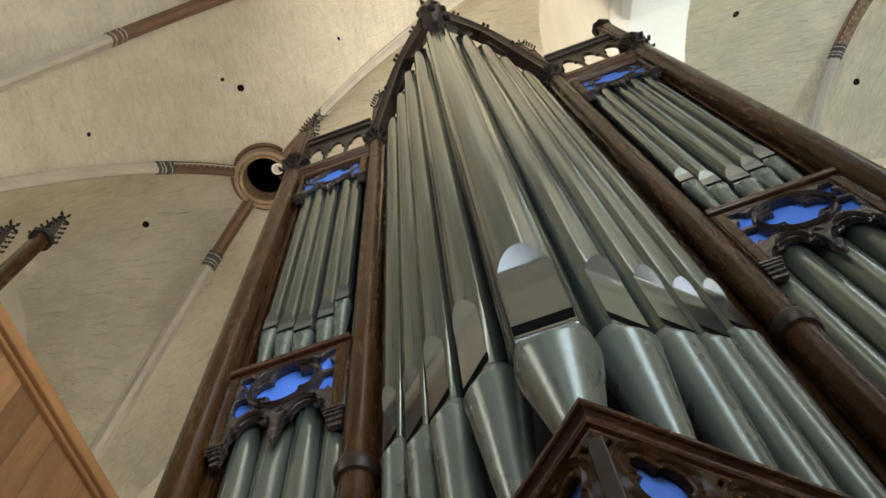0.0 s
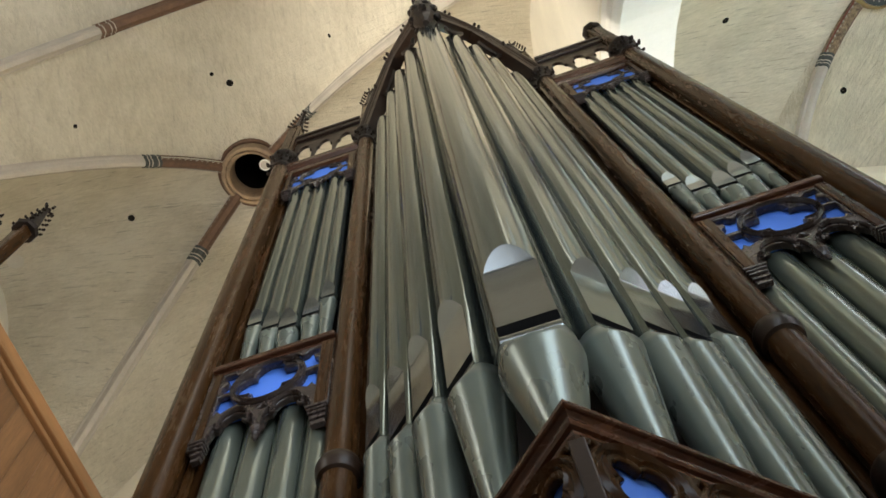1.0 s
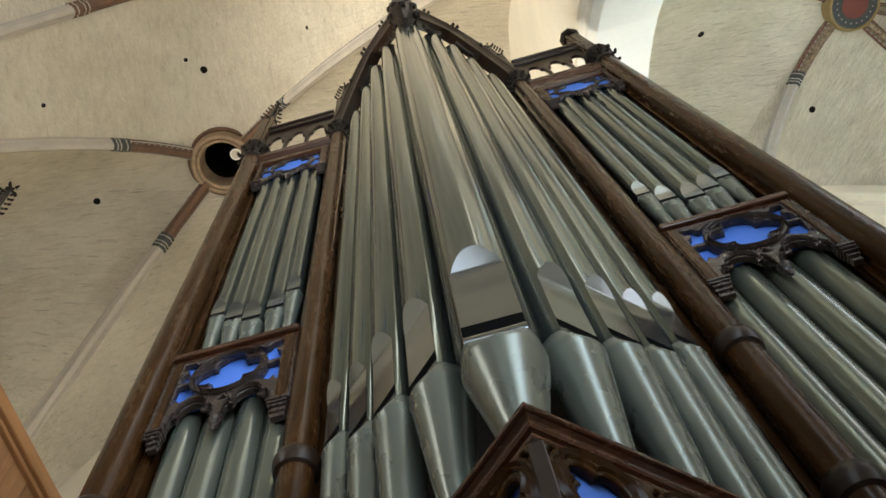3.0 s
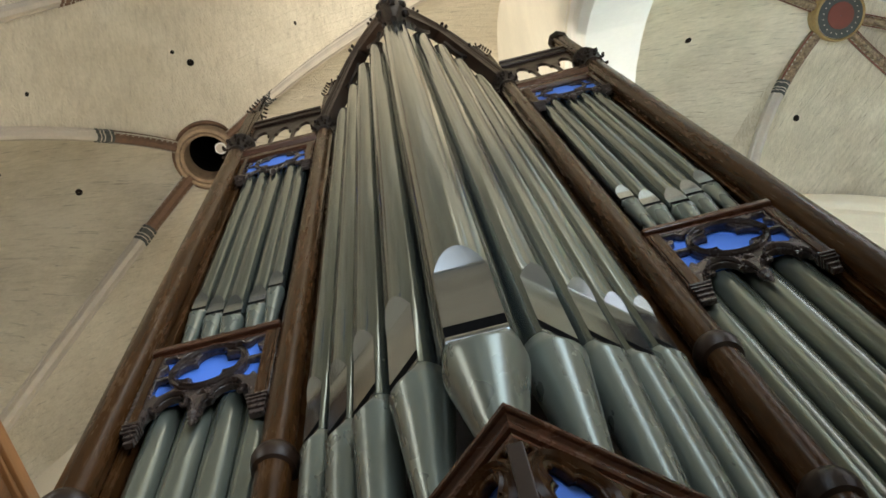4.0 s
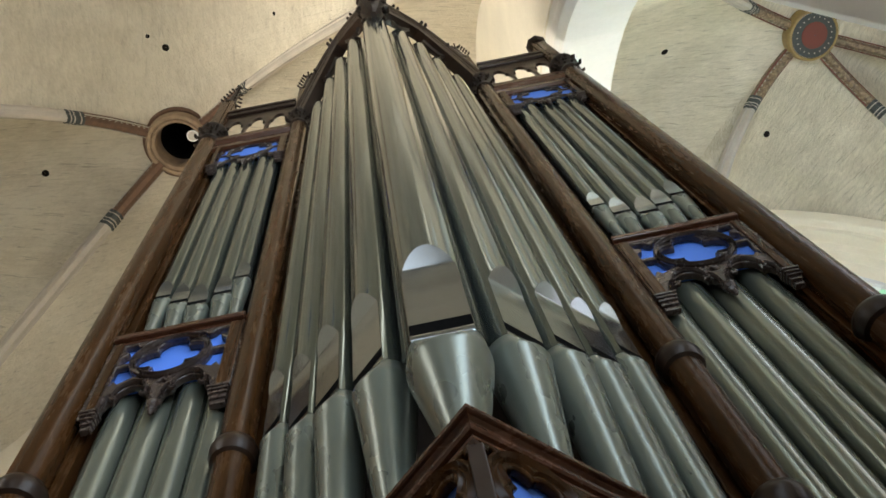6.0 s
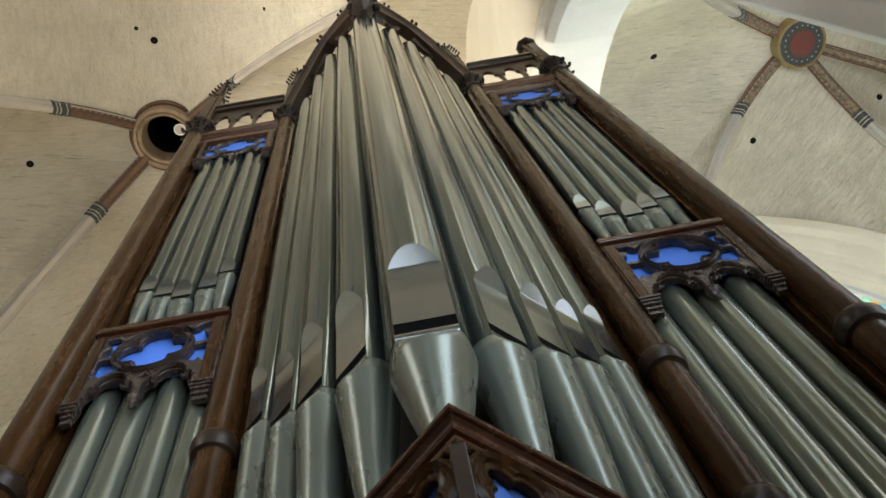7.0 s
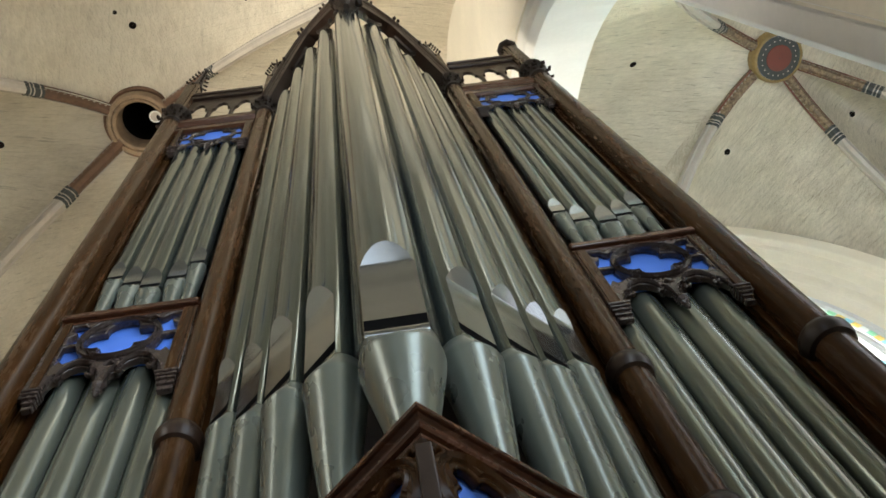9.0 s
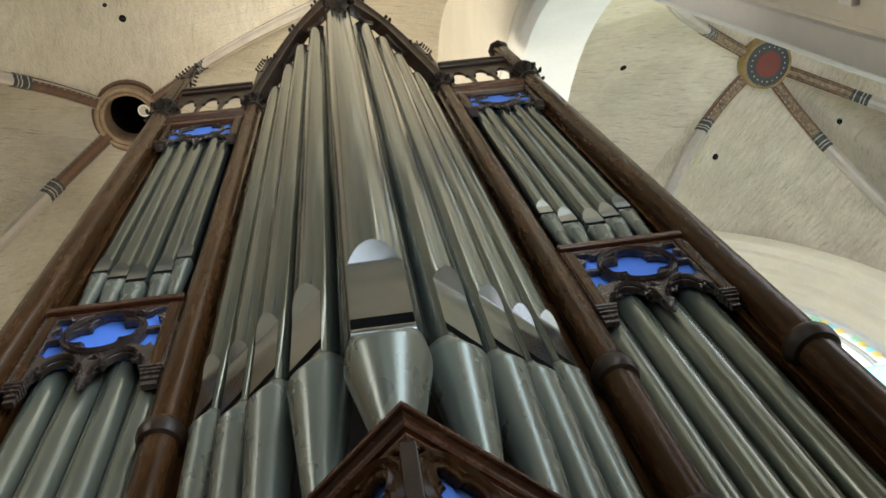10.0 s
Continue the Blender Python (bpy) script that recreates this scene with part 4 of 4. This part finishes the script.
for s in (-1, 1):
    n = Vector((s * math.sin(C43), -math.cos(C43), 0))
    path = [(s * x * U, face(x) * U, zc(z)) for x, z in ARCH_MID]
    up = (Vector(path[1]) - Vector(path[0])).cross(n)
    prof = [(a, b if up.z > 0 or up.x * s > 0 else -b) for a, b in BAND]
    arch = cpart("gable_arch", sweep(bmesh.new(), path, prof, n), WOOD_DARK, None, "moulded dark oak gable arch")
    for x, z, sz in ((0.36, 4.78, 0.05), (0.25, 5.04, 0.06), (0.11, 4.99, 0.05)):
        bm = bmesh.new()
        for k in range(2):
            p = Vector((s * (x - 0.02 * k) * U, face(x - 0.02 * k) * U, zc(z) + 0.02)) + n * 0.06
            crocket(bm, p, (n.x * 0.6, n.y * 0.6, 0.8), sz)
        cpart("crocket", bm, CARVED, arch, "blackened curled leaf crocket", True)
    # cusps hanging under the arch
    bm = bmesh.new()
    for pts in (((0.33, 4.62), (0.30, 4.55), (0.27, 4.60), (0.24, 4.74)), ((0.17, 4.80), (0.13, 4.64), (0.10, 4.58), (0.09, 4.68))):
        pp = [(s * x * U, face(x) * U, zc(z)) for x, z in pts]
        sweep(bm, pp, [(0.02, 0), (0, 0.02), (-0.02, 0), (0, -0.02)], n)
    cpart("cusp", bm, CARVED, arch, "small carved cusps", True)
bm = bmesh.new()
bx, by = 0.0, (face(0) - 0.01) * U
lathe(bm, [(0.03, zc(4.38)), (0.07, zc(4.42)), (0.10, zc(4.50)), (0.13, zc(4.58)), (0.14, zc(4.80)), (0.07, zc(4.90))], bx, by, 8)
for k in range(14):
    a = 2.4 * k
    blob(bm, (bx + 0.115 * math.cos(a), by + 0.115 * math.sin(a), zc(4.48) + 0.036 * k), 0.046, 1)
boss_c = cpart("corner_boss", bm, CARVED, None, "blackened carved leaf boss", True)
bm = bmesh.new()
lathe(bm, [(0.045, zc(4.9)), (0.04, zc(5.15)), (0.05, zc(5.17)), (0.035, zc(5.3)), (0.012, zc(5.75))], bx, by + 0.05, 8)
cpart("finial_shaft", bm, CARVED, boss_c, "slim oak finial shaft")
for f in range(5):
    for k in range(4):
        bm = bmesh.new()
        a = math.pi / 2 * k + math.pi / 4
        crocket(bm, (bx + 0.03 * math.cos(a), by + 0.05 + 0.03 * math.sin(a), zc(5.14 + 0.12 * f)), (math.cos(a), math.sin(a), 0.2), 0.05)
        cpart("finial_leaf", bm, CARVED, boss_c, "blackened finial leaf", True)

# ---- organ pipes ----


def organ_pipe(axis, turn, r, w, z_toe, z_mouth, lip, z_top, toe, label, group, arch=1.6, skin_metal=TIN):
    """One flue pipe facing -y before it is turned. w: half the mouth's width; lip: height of the upper lip."""
    ob = thing("organ_pipe", label, "organ pipe", group, at=(axis[0], axis[1], z_toe))
    ob.rotation_euler = (0, 0, turn)
    zm, zt = z_mouth - z_toe, z_top - z_toe
    slot = w * 0.66
    NA, arch_h = 40, min(w * arch, lip * 0.7)
    narrow = 0.99 * w

    def half(z):
        """Half the lip's width: straight sides drawing in a little, then a facet that leans out to the round body."""
        h = z - (zm + slot)
        if h <= lip - arch_h:
            return w + (narrow - w) * max(0.0, h) / (lip - arch_h)
        p = math.sqrt(r * r - narrow * narrow)
        d = p + (r - p) * min(1.0, (h - lip + arch_h) / arch_h)
        return math.sqrt(max(0.0, r * r - d * d))

    def row(bm, z, rad, ww):
        phi = math.asin(min(1, ww / rad))
        return [bm.verts.new((rad * math.sin(phi + (2 * math.pi - 2 * phi) * i / NA), -rad * math.cos(phi + (2 * math.pi - 2 * phi) * i / NA), z)) for i in range(NA + 1)]

    def skin(bm, rows):
        for a, b in zip(rows, rows[1:]):
            for i in range(len(a) - 1):
                bm.faces.new((a[i], a[i + 1], b[i + 1], b[i]))

    # body, open at the mouth and lips, thin-walled with an open top
    lip_zs = [zm + slot + (lip - arch_h) * i / 2 for i in range(3)] + [zm + slot + lip - arch_h + arch_h * (1 - (1 - i / 12) ** 2) for i in range(1, 13)]
    bm = bmesh.new()
    zs = [zm - 0.35 * w, zm] + lip_zs
    rows = [row(bm, z, r, half(max(z, zm + slot))) for z in zs]
    rows += [row(bm, zs[-1] + (zt - zs[-1]) * i / 3, r, 0.0) for i in range(1, 4)]
    rows += [row(bm, zt, r * 0.94, 0.0), row(bm, zt - 0.3, r * 0.93, 0.0)]
    skin(bm, rows)
    part("body", bm, skin_metal, ob, "", True)
    # upper lip
    bm = bmesh.new()
    rows = []
    for z in lip_zs:
        ww = max(half(z), 1e-4)
        dep = -math.sqrt(r * r - ww * ww) - 0.0012
        rows.append([bm.verts.new((ww * (2 * i / 6 - 1), dep, z)) for i in range(7)])
    skin(bm, rows)
    d0 = -math.sqrt(r * r - w * w)
    e = [bm.verts.new((x, y, zm + slot)) for x, y in ((-w, d0 - 0.0012), (w, d0 - 0.0012), (w, d0 + 0.012), (-w, d0 + 0.012))]
    bm.faces.new(e)
    part("upper_lip", bm, TIN_LIP, ob, "burnished rounded upper lip", True)
    # a black plate closes the mouth, its colour standing for the shade within
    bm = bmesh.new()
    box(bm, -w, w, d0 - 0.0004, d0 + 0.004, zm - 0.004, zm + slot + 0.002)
    part("mouth", bm, BLACK, ob, "black mouth plate coloured for the shade inside")
    # lower lip
    bm = bmesh.new()
    rows = []
    for z, k, dd in ((zm, 1.0, 0.0), (zm - 0.003, 1.0, 0.0012), (zm - 0.30 * w, 1.0, 0.001), (zm - 0.36 * w, 1.0, -0.003)):
        rows.append([bm.verts.new((w * k * (2 * i / 6 - 1), d0 - dd, z)) for i in range(7)])
    skin(bm, rows)
    part("lower_lip", bm, TIN_LIP, ob, "flat bright lower lip", True)
    # foot: a shoulder bead, then a cone to the toe
    bm = bmesh.new()
    zb = zm - 0.33 * w
    prof = [(toe, 0.0), (toe, 0.02), (toe + (r - toe) * 0.5, 0.02 + (zb - 1.25 * w - 0.02) * 0.5), (r * 0.975, zb - 1.25 * w), (r * 1.005, zb - 1.0 * w), (r * 1.025, zb - 0.86 * w), (r * 1.03, zb - 0.74 * w), (r * 1.022, zb - 0.6 * w), (r * 1.008, zb - 0.46 * w), (r * 0.995, zb - 0.3 * w), (r * 0.988, zb - 0.15 * w), (r * 0.985, zb)]
    rows = []
    for rad, z in prof:
        f = max(0.0, min(1.0, 1 - (zb - z - 0.12 * w) / (0.72 * w))) ** 0.8
        flat = -d0 + (rad - (-d0)) * (1 - f)
        ring_v = []
        for i in range(NA):
            a = 2 * math.pi * i / NA
            x, y = rad * math.sin(a), -rad * math.cos(a)
            ring_v.append(bm.verts.new((x, max(y, -flat) if f > 0 else y, z)))
        rows.append(ring_v + [ring_v[0]])
    skin(bm, rows)
    bm.faces.new(rows[0][:-1])
    bm.faces.new(rows[-1][:-1])
    part("foot", bm, TIN_FOOT, ob, "tapering pipe foot", True)
    return ob


TOWER = [(0.370, 0.943, 1.482, 0.062, 0.213, 4.34, 0.66), (0.293, 0.870, 1.375, 0.067, 0.230, 4.50, 0.58), (0.222, 0.802, 1.320, 0.073, 0.252, 4.62, 0.46), (0.133, 0.718, 1.240, 0.082, 0.262, 4.62, 0.22)]
for s in (-1, 1):
    for x, y, z, w, lip, top, toe in TOWER:
        r = w / 1.54 * U
        n = Vector((s * math.sin(C43), -math.cos(C43)))
        ax = Vector((s * x, y)) * U - n * (r * 0.638) + Vector((-0.009, 0))
        organ_pipe(ax, s * C43, r, w / 2 * U, ZP - 0.06, zc(z), lip * U - 0.54 * w / 2 * U, zc(top), r * toe, "tall grey tin organ pipe with a rounded lip", "tower pipes")
r = 0.095 / 1.54 * U
organ_pipe((-0.012, 0.60 * U + r * 0.638), 0.0, r, 0.0475 * U, ZP - 0.06, zc(1.114), 0.262 * U - 0.03, zc(4.55), 0.022, "largest grey tin organ pipe at the tower's point", "tower pipes", 1.2)

UPPER = [(0.795, 2.43, 0.046), (0.736, 2.372, 0.053), (0.677, 2.337, 0.058), (0.606, 2.372, 0.053), (0.557, 2.464, 0.044)]
LOWER = [(0.558, 0.036), (0.640, 0.039), (0.725, 0.040), (0.812, 0.038)]
for s in (-1, 1):
    for x, z, w in UPPER:
        r = w / 1.62 * U
        organ_pipe((s * x * 1.012 * U, 1.012 * U + r * 0.7), 0.0, r, w / 2 * U, zc(2.127), zc(z * 1.005), 0.085 * U, zc(3.85), 0.022, "slim grey tin organ pipe above the tracery rail", "upper side pipes")
    for x, r in LOWER:
        organ_pipe((s * x * 0.975 * U, 1.0125 * U + r * U), 0.0, r * U, r * 0.68 * U, zc(0.3), zc(0.72), 0.14, zc(1.90), 0.03, "dull grey tin organ pipe below the tracery", "lower side pipes", 1.6, TIN_DULL)

# ---- the pale timber screen and the pinnacles behind it ----
XP, ZT = -2.6, zc(0) + 4.1
screen = thing("timber_screen", "honey brown vertical board screen with a moulded cap", "wooden screen", at=(XP, 0, 0))
rnd = random.Random(4)
y = 0.88
while y < 3.3:
    wd = rnd.uniform(0.13, 0.19)
    bm = bmesh.new()
    box(bm, -0.03, rnd.uniform(-0.002, 0.003), y, y + wd - 0.004, 0.0, ZT - 0.05, 0.003)
    part("plank", bm, PINE, screen)
    y += wd
bm = bmesh.new()
box(bm, -0.06, 0.055, 0.84, 3.35, ZT - 0.10, ZT, 0.008)
box(bm, -0.04, 0.03, 0.84, 3.35, ZT - 0.135, ZT - 0.102, 0.006)
part("cap", bm, PINE_Y, screen, "smooth honey brown cap rail")
for px, py, tip in ((-2.76, 1.075, 5.58), (-3.10, 1.015, 5.58)):
    post = thing("pinnacle_post", "dark brown wooden post with a crocketed black tip", "pinnacle", "screen pinnacles", at=(px, py, 0))
    tz = ZC + tip
    part("shaft", box(bmesh.new(), -0.041, 0.041, -0.041, 0.041, 0, tz - 0.42, 0.010), WOOD, post, "square dark oak shaft")
    bm = bmesh.new()
    lathe(bm, [(0.075, tz - 0.44), (0.08, tz - 0.40), (0.05, tz - 0.36), (0.008, tz)], 0, 0, 8)
    for k in range(5):
        for a in range(4):
            b = math.pi / 4 + math.pi / 2 * a
            rr = 0.055 * (1 - k / 6)
            crocket(bm, (rr * math.cos(b), rr * math.sin(b), tz - 0.40 + 0.075 * k), (math.cos(b), math.sin(b), 0.2), 0.03)
    for a in range(4):
        crocket(bm, (0, 0, tz - 0.03), (math.cos(a * math.pi / 2), math.sin(a * math.pi / 2), 0.3), 0.035)
    part("spirelet", bm, CARVED, post, "blackened crocketed tip", True)
sw = thing("wall_box", "small white plastic box on the pier", "switch box", at=(1.79, 0.508, ZC + 2.95))
part("case_box", box(bmesh.new(), -0.035, 0.0, -0.043, 0.043, -0.043, 0.043, 0.006), SOCKET, sw)
